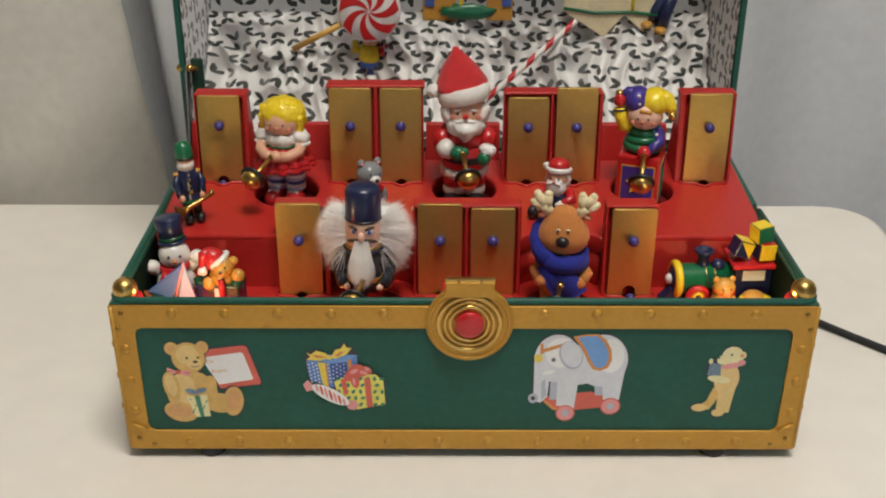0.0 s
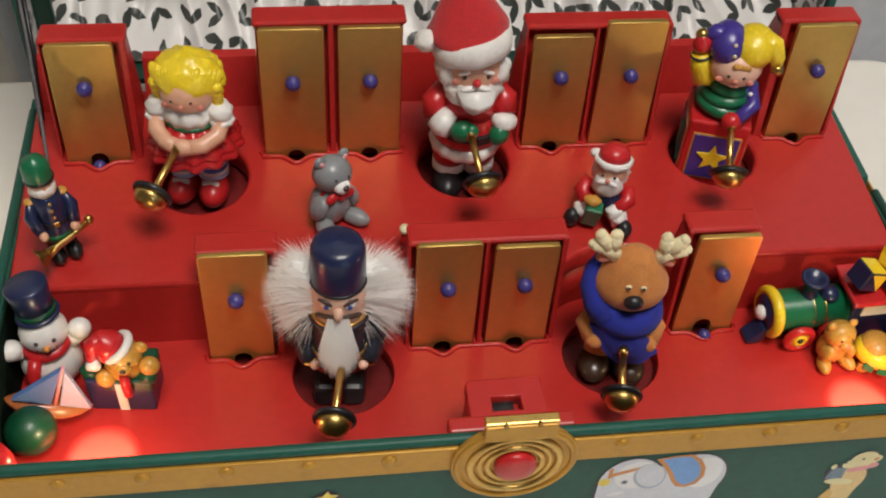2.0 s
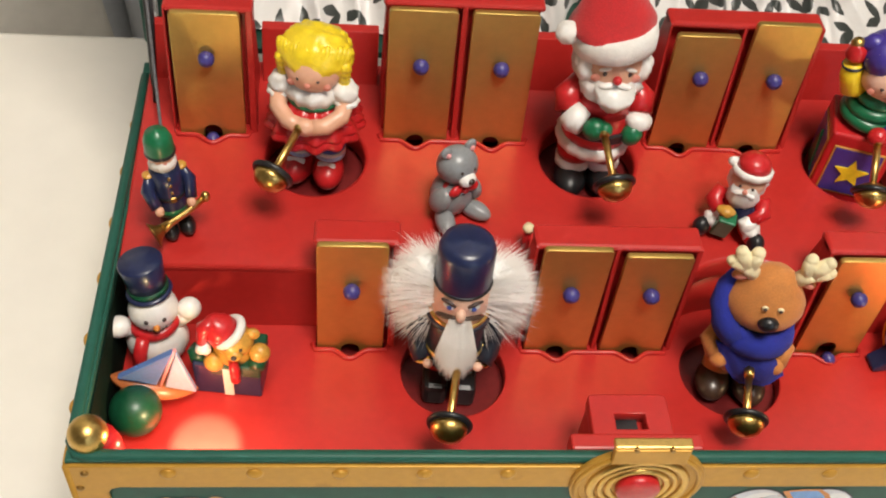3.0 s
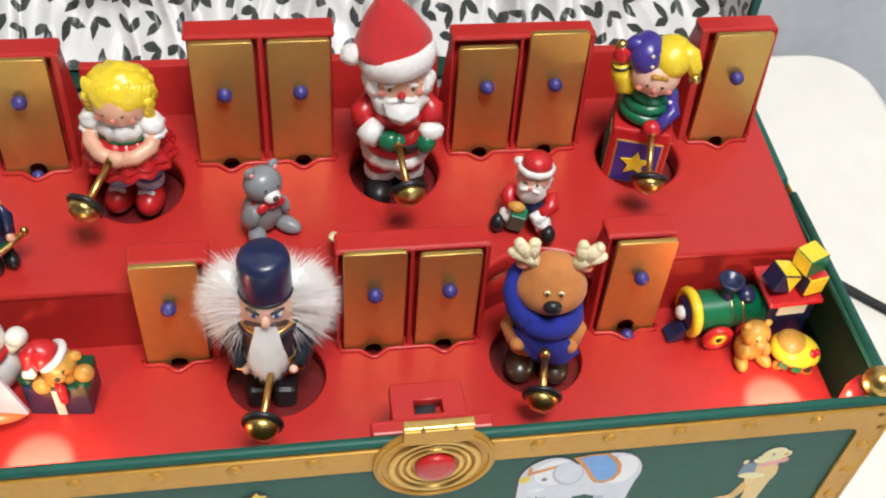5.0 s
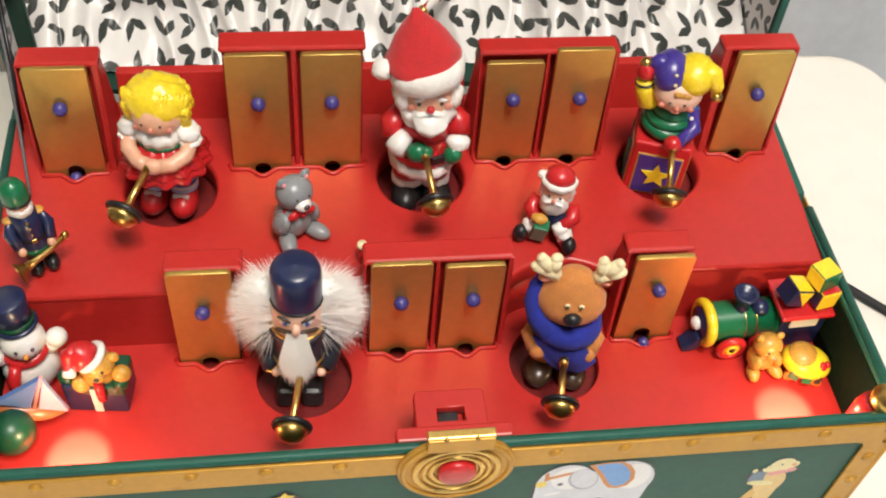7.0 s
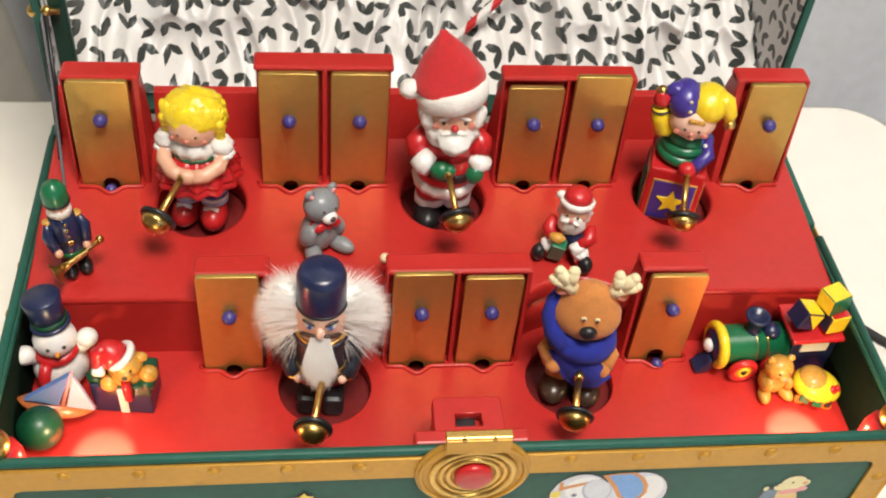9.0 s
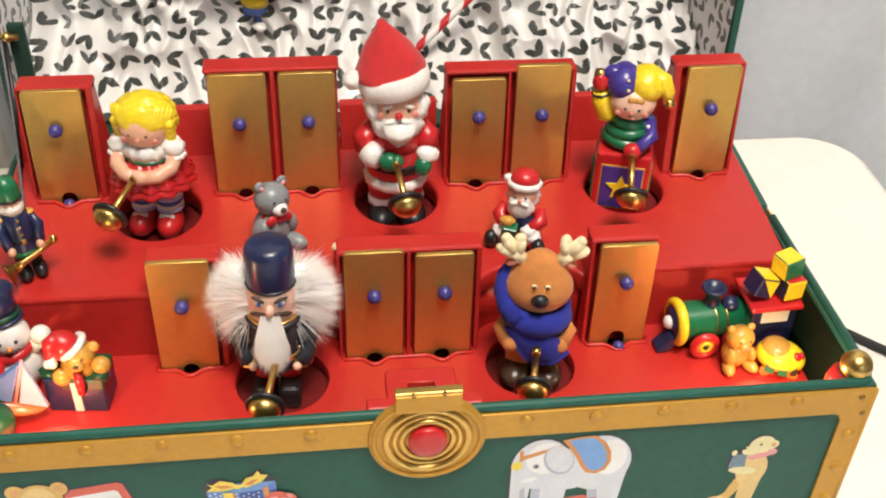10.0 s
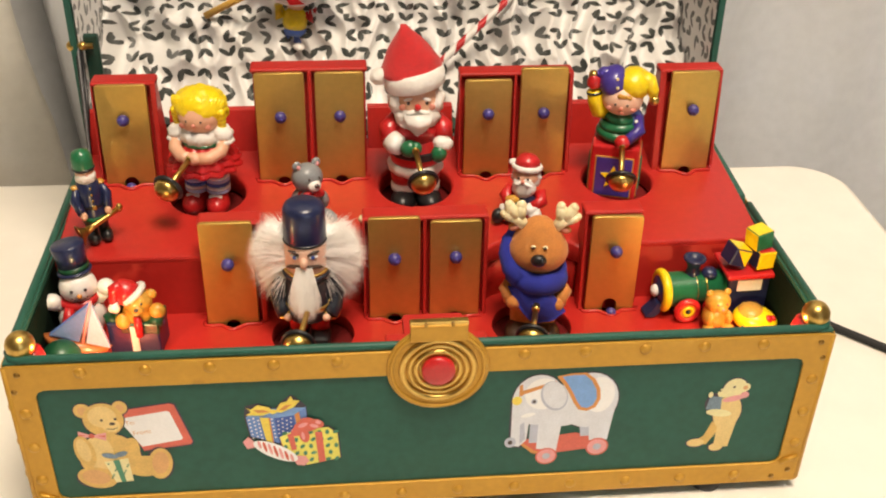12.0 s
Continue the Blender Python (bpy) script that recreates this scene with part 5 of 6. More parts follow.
def nutcracker_doll():
    b = Build(0.001)
    for s in (-1, 1):
        b.box((s * 5.6, -4.0, 6), (9.8, 18, 12), BLACK, bevel=2.4)
        b.rod((s * 5.4, 0, 10), (s * 5.4, 0, 22), 4.8, 5.0, GRED)
    b.lathe((0, 0, 20), [(10.5, 0), (11.8, 1.5), (11.6, 12), (11.2, 22), (9, 26)], COAT)
    b.lathe((0, 0, 27), [(12.0, 0), (12.2, 0.6), (12.2, 2), (11.9, 2.6)], BRASS)
    for z in (32, 36.5, 41):
        b.box((0, -11.4, z), (12, 1.4, 1.3), BRASS, bevel=0.3)
    for s in (-1, 1):
        b.tube([(s * 12, 0, 43), (s * 14.6, -1, 34), (s * 13.6, -4, 27), (s * 11.5, -8, 24.5)], [4.4, 4.4, 4.0, 3.8], COAT, 14)
        b.ring((s * 12.4, -6, 25.4), 3.7, 0.9, BRASS, (60, 0, s * 30), 20, 8)
        b.ring((s * 13.2, -4.6, 27.2), 3.9, 0.7, BRASS, (60, 0, s * 30), 20, 8)
        b.ball((s * 9.6, -9.4, 23.6), 2.0, FAIRSKIN)
    b.lathe((0, 0, 44), [(9.4, 0), (10.6, 2), (10.7, 18), (10, 22)], FAIRSKIN)
    b.lathe((0, 0, 65), [(10.3, 0), (10.5, 1), (10.3, 16), (9.4, 18.6), (7.0, 20), (0, 20.6)], NAVY)
    b.lathe((0, 0, 64.6), [(10.8, 0), (11.0, 0.5), (10.7, 1.2)], BLACK)
    for s in (-1, 1):
        b.ball((s * 4.6, -9.5, 59.8), (2.4, 1.0, 1.3), WHITE, (0, s * -8, s * 24), seg=12)
        b.ball((s * 4.3, -10.2, 59.7), (1.2, 0.7, 1.2), P_DEEPBLUE, seg=10)
        b.tube([(s * 2.2, -10.9, 61.2), (s * 4.6, -10.2, 62.6), (s * 7.4, -8.6, 62.6)], [0.5, 0.85, 0.5], P_INK, 8)
        b.ball((s * 5.2, -9.4, 54.0), (4.6, 1.4, 1.1), DARKBROWN, (0, s * 16, s * 28), seg=12)
    b.ball((0, -11.4, 57), (1.9, 2.4, 3.0), FAIRSKIN)
    b.ring((0, 0, 49.6), 10.9, 0.9, BRASS, (6, 0, 0), 32, 8)
    b.ring((0, 0, 47.6), 11.0, 1.5, COAT, (6, 0, 0), 32, 8)
    # fine tapered hairs: a wide fan behind the face and a beard
    i = b.slot(FUR)

    def hair(root, tip, w, sag):
        root, tip = Vector(root), Vector(tip)
        side = (tip - root).cross(Vector((0.0, -0.72, 0.69))).normalized() * w
        mid = (root + tip) / 2 + Vector((0, -0.6, sag))
        vs = [b.bm.verts.new(p * 0.001) for p in (root - side, root + side, mid + side * 0.9, tip, mid - side * 0.9)]
        f = b.bm.faces.new((vs[0], vs[1], vs[2], vs[4]))
        g = b.bm.faces.new((vs[4], vs[2], vs[3]))
        f.material_index = g.material_index = i
    for s in (-1, 1):
        b.ball((s * 13.5, 3.6, 54.5), (12.6, 6.4, 15.6), FURCORE, (0, s * -12, 0), lump=0.2, seg=32)
    for k in range(9000):
        s = random.choice((-1, 1))
        a = random.uniform(-1.5, 0.78)
        depth = random.gauss(3.5, 3.6)
        ln = random.uniform(14, 22.5) * (1.0 - 0.3 * max(0, a) - 0.08 * max(0, -0.8 - a))
        root = (s * random.uniform(7.5, 10), depth * 0.6, 55 + 8.5 * math.sin(a) + random.uniform(-2, 2))
        d = Vector((s * math.cos(a), random.uniform(-0.22, 0.40), math.sin(a) + random.uniform(-0.12, 0.12))).normalized()
        tip = Vector(root) + d * ln + Vector((0, depth * 0.4, -1.5 * random.random()))
        hair(root, tip, random.uniform(0.10, 0.18), 1.4)
    for k in range(900):
        a = random.uniform(0.6, math.pi - 0.6)
        d = Vector((math.cos(a) * 1.3, 0.5 + random.random() * 0.5, math.sin(a))).normalized()
        root = Vector((random.uniform(-8, 8), 6, 58))
        hair(root, root + d * random.uniform(12, 19), 0.18, 0.6)
    b.ball((0, -12.6, 43), (3.0, 1.6, 10), FURCORE, (-14, 0, 0), lump=0.2)
    for k in range(1500):
        u = random.uniform(-1, 1)
        root = (u * 4.0, -10.4 - random.random() * 1.5, 55.0 - random.random() * 5)
        tip = (u * 7.4 + random.uniform(-1.6, 1.6), -15.5 - 4.5 * (1 - u * u) * random.random() - random.random(), 27 + 7 * u * u + random.uniform(-1.5, 6))
        hair(root, tip, random.uniform(0.10, 0.18), 0.4)
    mallet(b, (1.5, -14, 33), (-1.5, -43, 31))
    return thing("nutcracker_doll", "nutcracker doll with navy hat, bushy white fur and brass striker", "doll", b, pose(-0.0575, 0.0635, 0.0558, 0, 0, -4), DOLLS)


def reindeer_doll():
    b = Build(0.001)
    for s in (-1, 1):
        b.ball((s * 7.0, -5, 5.4), (7.2, 10.5, 5.8), DARKBROWN, (0, 0, s * 12))
        b.rod((s * 6.0, 0, 6), (s * 5.6, 0, 20), 5.8, 6.8, BROWN)
        b.tube([(s * 10.5, 0, 34), (s * 14.4, -4, 30), (s * 12, -9.4, 27)], [4.2, 4.4, 3.8], BROWN, 14)
        b.ball((s * 11, -10.6, 27), 3.8, BROWN)
    b.ball((0, 0.5, 25), (12.6, 11.6, 16), BROWN)
    for v in b.lathe((0, 0, 42), [(0, 0), (7.5, 0.8), (11.8, 3), (14.4, 6.4), (15.3, 10.4), (14.8, 14.0), (12.8, 18), (10.4, 22), (7.9, 25.8), (4.8, 28.6), (0, 30.2)], BROWN, seg=32):
        v.co.y *= 0.82
    b.ball((0, -12.8, 54.0), (4.0, 3.0, 3.3), BLACK)
    for s in (-1, 1):
        b.ball((s * 2.9, -10.6, 60.4), (1.35, 0.8, 1.0), CREAM, seg=10)
        b.ball((s * 2.9, -11.3, 60.3), 0.75, P_INK, seg=8)
        b.ball((s * 11.8, 0.6, 65.4), (4.2, 2.2, 2.4), BROWN, (0, s * 24, 0))
        b.ball((s * 12.2, -0.8, 65.4), (2.8, 1.4, 1.4), ROSE, (0, s * 24, 0))
        # antler: a short stem and three blunt fingers
        b.tube([(s * 7.6, 0, 66), (s * 10.0, 0, 69), (s * 12.2, 0, 71.4)], [2.8, 3.2, 3.4], CREAM, 12)
        for pts, r in ((((10.8, 0, 70), (10.0, 0, 74.5), (9.8, 0, 78)), (3.0, 2.9, 2.5)), (((11.6, 0, 70.6), (14.0, -0.4, 74.8), (16.0, -0.8, 78.2)), (3.1, 2.9, 2.5)), (((12.0, 0, 70), (15.4, -0.5, 71.6), (18.0, -0.8, 73.2)), (2.9, 2.6, 2.3))):
            b.tube([(s * x, y, z) for x, y, z in pts], list(r), CREAM, 12)
            b.ball((s * pts[2][0], pts[2][1], pts[2][2]), (r[2], r[2] * 0.9, r[2]), CREAM, seg=12, lump=0.15)
    # felt scarf, wound once, with a wide tail down the front
    b.ring((0, -0.5, 38), 11.4, 5.0, SCARF, (-6, 4, 0), 40, 12, 1.1)
    b.ring((-0.3, 0.8, 42.5), 12.6, 3.6, SCARF, (14, 12, 0), 40, 12, 1.3)
    b.tube([(-11.5, 6, 61), (-14.6, 2.5, 56), (-15.2, -1, 50), (-13.0, -6, 44.5), (-8, -11, 40.5)], [2.6, 4.0, 4.8, 5.0, 4.4], SCARF, 16)
    n = 14
    cols = []
    for k in range(n + 1):
        t = k / n
        cx, cy, cz = -7 + 15 * t, -12.8 - 3.2 * math.sin(t * 2.2), 38.5 - 19 * t
        h = 8.6 + 1.6 * math.sin(t * 2.6)
        row = []
        for j in range(7):
            u = -1 + j / 3
            row.append(Vector((cx + u * h * 0.82, cy + 3.0 * u * u + 0.6 * math.sin(5 * u + 4 * t), cz + u * h * 0.42)))
        cols.append(row)
    vs = [[[b.bm.verts.new((p + Vector((0, o, 0))) * 0.001) for p in row] for row in cols] for o in (0, 1.4)]
    fs = []
    for o in (0, 1):
        for k in range(n):
            for j in range(6):
                q = (vs[o][k][j], vs[o][k + 1][j], vs[o][k + 1][j + 1], vs[o][k][j + 1])
                fs.append(b.bm.faces.new(q if o == 0 else q[::-1]))
    for k in range(n):
        for j in (0, 6):
            fs.append(b.bm.faces.new((vs[0][k][j], vs[0][k + 1][j], vs[1][k + 1][j], vs[1][k][j])))
    for j in range(6):
        for k in (0, n):
            fs.append(b.bm.faces.new((vs[0][k][j], vs[0][k][j + 1], vs[1][k][j + 1], vs[1][k][j])))
    for f in fs:
        f.material_index, f.smooth = b.slot(SCARF), True
    mallet(b, (0.5, -16, 28), (-1.5, -38, 24))
    return thing("reindeer_doll", "brown flocked reindeer doll in a blue felt scarf with brass striker", "doll", b, pose(0.0588, 0.0650, 0.0558, 0, 0, -9), DOLLS)


girl_doll()
christmas_doll()
jester_doll()
nutcracker_doll()
reindeer_doll()
ORN = "small painted ornaments"


def grey_bear():
    b = Build(0.001)
    b.ball((0, 0, 11.5), (10.4, 9.2, 12.2), GREY, lump=0.06)
    for s in (-1, 1):
        b.ball((s * 8.4, -8.5, 4.4), (4.6, 8.6, 4.4), GREY, (0, 0, s * 22))
        b.ball((s * 9.2, -3.2, 13.5), (3.6, 5.4, 7.2), GREY, (25, s * -14, 0))
        b.ball((s * 6.6, 1.2, 37.0), (3.1, 1.8, 3.3), GREY, (0, s * 22, 0))
        b.ball((s * 6.5, -0.7, 36.8), (1.3, 0.9, 1.5), PINK, (0, s * 22, 0))
        b.ball((s * 4.0, -1.8, 20.0), (3.6, 1.6, 2.6), GRED, (0, s * 20, 0))
    b.ball((0, 0, 29), (9.8, 9.2, 9.0), GREY)
    b.ball((0, -8.4, 26.8), (4.4, 3.4, 3.7), WHITE)
    b.ball((0, -11.4, 27.8), (1.7, 1.3, 1.5), P_INK)
    for s in (-1, 1):
        b.ball((s * 3.4, -8.2, 31.4), 0.8, P_INK, seg=8)
        b.ball((s * 4.4, -7.4, 20.4), (3.8, 1.8, 2.8), GRED, (0, s * 18, 0))
    b.ball((0, -8.2, 20.2), 1.8, GRED)
    return thing("bear_ornament", "glossy grey bear ornament with a red bow", "ornament", b, pose(-0.0585, 0.1165, deck_z(0, 0.1165) - 0.0004, 0, 4, 32) @ Matrix.Scale(0.87, 4), ORN)


def seated_christmas():
    b = Build(0.001)
    b.ball((0, 0, 11), (10.4, 8.6, 11.5), GRED)
    b.ball((2.5, -5, 13), (6.4, 4.6, 7.5), NAVY)
    for s in (-1, 1):
        b.tube([(s * 5, -2, 6), (s * 9, -9, 5.4), (s * 12, -13, 5)], [4.8, 4.6, 4.2], GRED, 14)
        b.ball((s * 9.4, -11, 8.0), (4.6, 4.6, 4.8), WHITE, lump=0.3)
        b.ball((s * 13.4, -14.8, 5.2), (4.2, 4.8, 5.2), BLACK, (0, 0, s * 16))
        b.tube([(s * 9, 0, 20), (s * 12, -4, 15), (s * 7, -10.5, 12.5)], [4.2, 4.2, 3.6], GRED, 14)
        b.ball((s * 6.6, -11.6, 12), (4.2, 3.6, 4), WHITE, lump=0.25)
    b.box((-4.0, -14, 10.0), (8.4, 7, 14), GGREEN, (14, 8, 8), 0.8)
    b.ball((-4.8, -14, 18.6), (4.2, 3.4, 2.2), HONEY, lump=0.3)
    b.ball((0, -0.6, 30), (8.6, 8.2, 8.4), SKIN)
    b.ball((0, 0.8, 28.5), (9.6, 8.0, 9.2), WHITE, lump=0.15)
    b.ball((0, -5.6, 24.2), (8.0, 4.6, 8.6), WHITE, lump=0.2)
    for s in (-1, 1):
        b.ball((s * 3.0, -8.4, 31.4), (0.8, 0.6, 0.9), P_INK, seg=8)
        b.ball((s * 2.8, -9.4, 28), (2.7, 1.3, 1.2), WHITE, (0, s * 18, 0))
    b.ball((0, -9.8, 29.6), 1.3, ROSE)
    b.lathe((0, 0, 34.0), [(8.8, 0), (9.8, 1), (9.8, 3), (8.8, 4)], WHITE, (-8, 0, 0), 30, (0.03, 9))
    b.lathe((0, 0.4, 37), [(8.6, 0), (7.4, 4), (5, 6.6), (0, 7.8)], GRED, (-8, 0, 0))
    b.ball((-9.4, 0, 37.5), 2.6, WHITE, lump=0.2)
    return thing("seated_christmas_ornament", "small seated red-suited Christmas ornament holding a green gift", "ornament", b, pose(0.0598, 0.1140, deck_z(0, 0.114) - 0.0004, 0, 0, -24) @ Matrix.Scale(0.84, 4), ORN)


def soldier():
    b = Build(0.001)
    for s in (-1, 1):
        b.ball((s * 4.2, -3, 3.4), (4.0, 6.6, 3.6), BLACK)
        b.rod((s * 3.8, 0, 4), (s * 3.6, 0, 16), 3.4, 3.8, BLACK)
        b.tube([(s * 6.6, 0, 30), (s * 10, -2, 25), (s * 8.2, -7, 19.5)], [3.2, 3.2, 2.8], NAVY, 12)
        b.ball((s * 7.8, 0, 31.6), (2.8, 2.6, 1.1), HONEY, lump=0.15)
        b.ball((s * 7.6, -8.2, 18.4), 2.2, SKIN)
    b.lathe((0, 0, 14), [(8.0, 0), (8.2, 3), (7.2, 7), (7.6, 13), (7.0, 19), (3.5, 21)], NAVY)
    b.lathe((0, 0, 12.5), [(8.2, 0), (8.6, 2), (7.4, 6)], GGREEN)
    b.lathe((0, 0, 20.4), [(7.6, 0), (7.7, 1.6)], BLACK)
    b.box((0, -7.4, 21.2), (2.6, 0.9, 2.4), BRASS, bevel=0.3)
    for z in (25, 28.5, 32):
        b.ball((0, -7.3, z), 0.8, BRASS, seg=8)
    b.ball((0, -0.4, 38.6), (6.0, 5.8, 5.6), SKIN)
    b.ball((0, -5.6, 38.4), 1.1, ROSE)
    b.ball((0, -1.0, 36.8), (6.6, 5.9, 4.2), WHITE, lump=0.15)
    b.ball((0, -5.4, 36.6), (3.6, 1.6, 1.6), WHITE)
    b.lathe((0, 0, 41), [(6.6, 0), (6.8, 1), (6.6, 5.5), (5.2, 8.6), (0, 10)], GGREEN)
    b.lathe((0, 0, 40.6), [(7.0, 0), (7.2, 0.6), (6.8, 1.4)], BLACK)
    # horn held across the hips
    b.tube([(14.5, -7, 17.5), (6, -9.2, 15.2), (-4, -10.4, 12.8), (-9, -10.8, 11.2)], [1.6, 1.3, 1.5, 2.4], BRASS, 14)
    b.ball((14.8, -6.9, 17.6), 2.3, BRASS)
    b.lathe((-8.4, -10.8, 11.4), [(2.2, 0), (3.2, 2.4), (5.2, 4.4), (6.2, 5.2), (5.0, 4.6), (2.0, 2.2)], OLDBRASS, (0, -104, 10), 20)
    return thing("soldier_ornament", "navy toy soldier ornament with green hat and brass horn", "ornament", b, pose(-0.1652, 0.1045, deck_z(0, 0.1045) - 0.0004, 0, -3, 24) @ Matrix.Diagonal((0.80, 0.80, 1.04, 1)), ORN)


def snowman():
    b = Build(0.001)
    b.ball((0, 0, 14.5), (14, 13, 14.8), WHITE, lump=0.04)
    b.ball((0.5, -0.5, 36.5), (11, 10.6, 10.4), WHITE)
    for s in (-1, 1):
        b.tube([(s * 10, 0, 25), (s * 15, -1, 29 + 2 * s)], [4.2, 4.6], WHITE, 14)
    b.ball((-15.5, -1.5, 28.5), (5.6, 5.2, 5.0), WHITE)
    b.ball((15.8, -1.5, 33.0), (5.4, 5.2, 5.2), WHITE)
    b.ring((0, 0, 28), 8.8, 3.0, GRED, (6, -6, 0), 30, 10)
    b.tube([(-6, -9, 27), (-8.6, -12.5, 20), (-9.4, -13.6, 12)], [3.0, 3.2, 2.8], GRED, 10)
    b.ball((0.6, -11.4, 35.6), (1.5, 2.0, 1.4), ORANGE)
    for s in (-1, 1):
        b.ball((0.5 + s * 3.8, -9.9, 38.6), 1.1, P_INK, seg=10)
    for k in range(7):
        u = -1 + k / 3
        b.ball((0.5 + u * 4.2, -10.4 + 0.8 * u * u, 31.8 + 1.6 * u * u), 0.55, P_INK, seg=8)
    b.lathe((0.2, 2.4, 44.6), [(9.8, 0), (10.3, 0.7), (10.0, 1.6), (8.6, 2.0)], NAVY, (-8, -6, 0))
    b.lathe((0.2, 2.6, 46), [(8.8, 0), (9.0, 3.6)], DEEPGREEN, (-8, -6, 0))
    b.lathe((-0.2, 3.0, 49), [(8.6, 0), (8.8, 6), (9.8, 13.2), (9.2, 14.2), (0, 14.4)], NAVY, (-8, -6, 0))
    return thing("snowman_ornament", "white snowman ornament with navy top hat and red scarf", "ornament", b, pose(-0.1712, 0.0690, FLOOR_Z, 0, 0, 14) @ Matrix.Scale(0.84, 4), ORN)


def sailboat():
    root = thing("toy_sailboat", "small toy sailboat with pale blue sails and red-brown hull", "toy boat", m=pose(-0.1722, 0.0485, FLOOR_Z + 0.0042, 6, 17, 2) @ Matrix.Scale(0.88, 4), group=ORN)
    b = Build(0.001)
    n = 16
    rows = []
    for k in range(n + 1):
        t = -1 + 2 * k / n
        w = 6.5 * (1 - abs(t) ** 2.4) + 0.3
        z = 8.6 + 1.8 * t * t
        x = 18.5 * t
        rows.append([b.bm.verts.new(Vector(p) * 0.001) for p in ((x, -w, z), (x * 0.9, -w * 0.75, z * 0.45), (x * 0.75, 0, 0.0), (x * 0.9, w * 0.75, z * 0.45), (x, w, z))])
    for p, q in zip(rows, rows[1:]):
        for j in range(4):
            b.bm.faces.new((p[j], q[j], q[j + 1], p[j + 1]))
        b.bm.faces.new((p[4], q[4], q[0], p[0]))
    b.bm.faces.new(rows[0])
    b.bm.faces.new(rows[-1][::-1])
    for f in b.bm.faces:
        f.smooth = True
    b.slot(HULL)
    part("hull", b, root, "red-brown glazed hull")
    b = Build(0.001)
    b.prism([(-15.5, 11), (1.0, 10), (2.2, 39)], -1.6, 1.2, PALEBLUE, 0.5, axis="y")
    part("sail", b, root, "pale blue sail")
    b = Build(0.001)
    b.prism([(3.4, 39), (4.6, 10), (18.0, 9.5)], -1.8, 1.0, ICEBLUE, 0.5, axis="y")
    part("sail", b, root, "icy blue sail")
    b = Build(0.001)
    b.rod((2.6, -0.2, 6), (2.8, -0.2, 40), 1.0, 0.8, PINK)
    part("mast", b, root, "pink mast")


def gift_with_bear():
    root = thing("gift_box", "navy gift box with white ribbon and a peeking toy bear", "gift box", m=pose(-0.1425, 0.0590, FLOOR_Z, 0, 0, -6) @ Matrix.Scale(0.88, 4), group=ORN)
    b = Build(0.001)
    b.box((0, 0, 10.5), (29, 19, 21), NAVY, bevel=1.0)
    b.box((4, 0, 18), (21.5, 19.6, 7), DEEPGREEN, bevel=1.0)
    part("box", b, root)
    b = Build(0.001)
    b.box((0.5, -9.6, 10), (4.2, 1.0, 19), WHITE, bevel=0.3)
    b.box((14.6, 0, 17), (0.9, 4, 4), PALEBLUE, bevel=0.3)
    part("ribbon", b, root, "white ribbon")
    b = Build(0.001)
    for k in range(9):
        b.ball((-13 + 3.3 * k, -3.5 + 3.0 * math.sin(k * 2.1), 21 + 2 * math.sin(k * 1.7)), (4.0, 4.6, 4.2), DEEPGREEN, seg=10, lump=0.4)
    part("tissue_paper", b, root, "dark green tissue paper")
    b = Build(0.001)
    b.ball((2, -3, 25), (8.4, 7, 8), HONEY, lump=0.1)
    b.ball((3.5, -4.5, 34), (8.0, 7.4, 7.4), HONEY, lump=0.1)
    b.ball((4.6, -10.8, 32.4), (3.6, 2.8, 2.9), HONEY)
    b.ball((4.8, -13.4, 33.4), (1.4, 1.1, 1.1), P_INK, seg=10)
    for s in (-1, 1):
        b.ball((4.2 + s * 3.2, -11.0, 36.2), 0.8, P_INK, seg=8)
    b.ball((11.2, -3.2, 38.0), (3.0, 2.0, 3.0), HONEY)
    b.ball((-5, -8.4, 22.5), (4.4, 3.8, 5.0), HONEY)
    b.ball((14, -5.5, 28.0), (4.6, 4.0, 4.8), HONEY)
    b.tube([(3.6, -10.4, 27), (4.2, -11.4, 21), (4.4, -11.6, 15)], [2.0, 2.4, 2.2], GRED, 10)
    b.lathe((-0.6, -3.4, 37.0), [(7.6, 0), (6.6, 5), (4.2, 9), (1.6, 11)], GRED, (0, -38, 0))
    b.ring((1.4, -3.6, 38.2), 6.6, 2.0, WHITE, (0, -38, 0), 24, 8)
    b.ball((-8.8, -8.0, 31.5), 3.3, WHITE, lump=0.2)
    b.tube([(-4, -4, 44), (-8.4, -6, 42), (-9.6, -7.6, 34)], [3.6, 3.4, 2.0], GRED, 12)
    part("toy_bear", b, root, "honey toy bear in a red hat")


def green_ball():
    b = Build(0.001)
    b.ball((0, 0, 9.6), 9.6, DEEPGREEN, seg=28)
    b.lathe((0, 0, 0), [(3, -0.1), (3, 0.8)], DEEPGREEN, seg=12)
    return thing("green_ball", "glossy dark green ball ornament", "ornament", b, pose(-0.1755, 0.0370, FLOOR_Z), ORN)


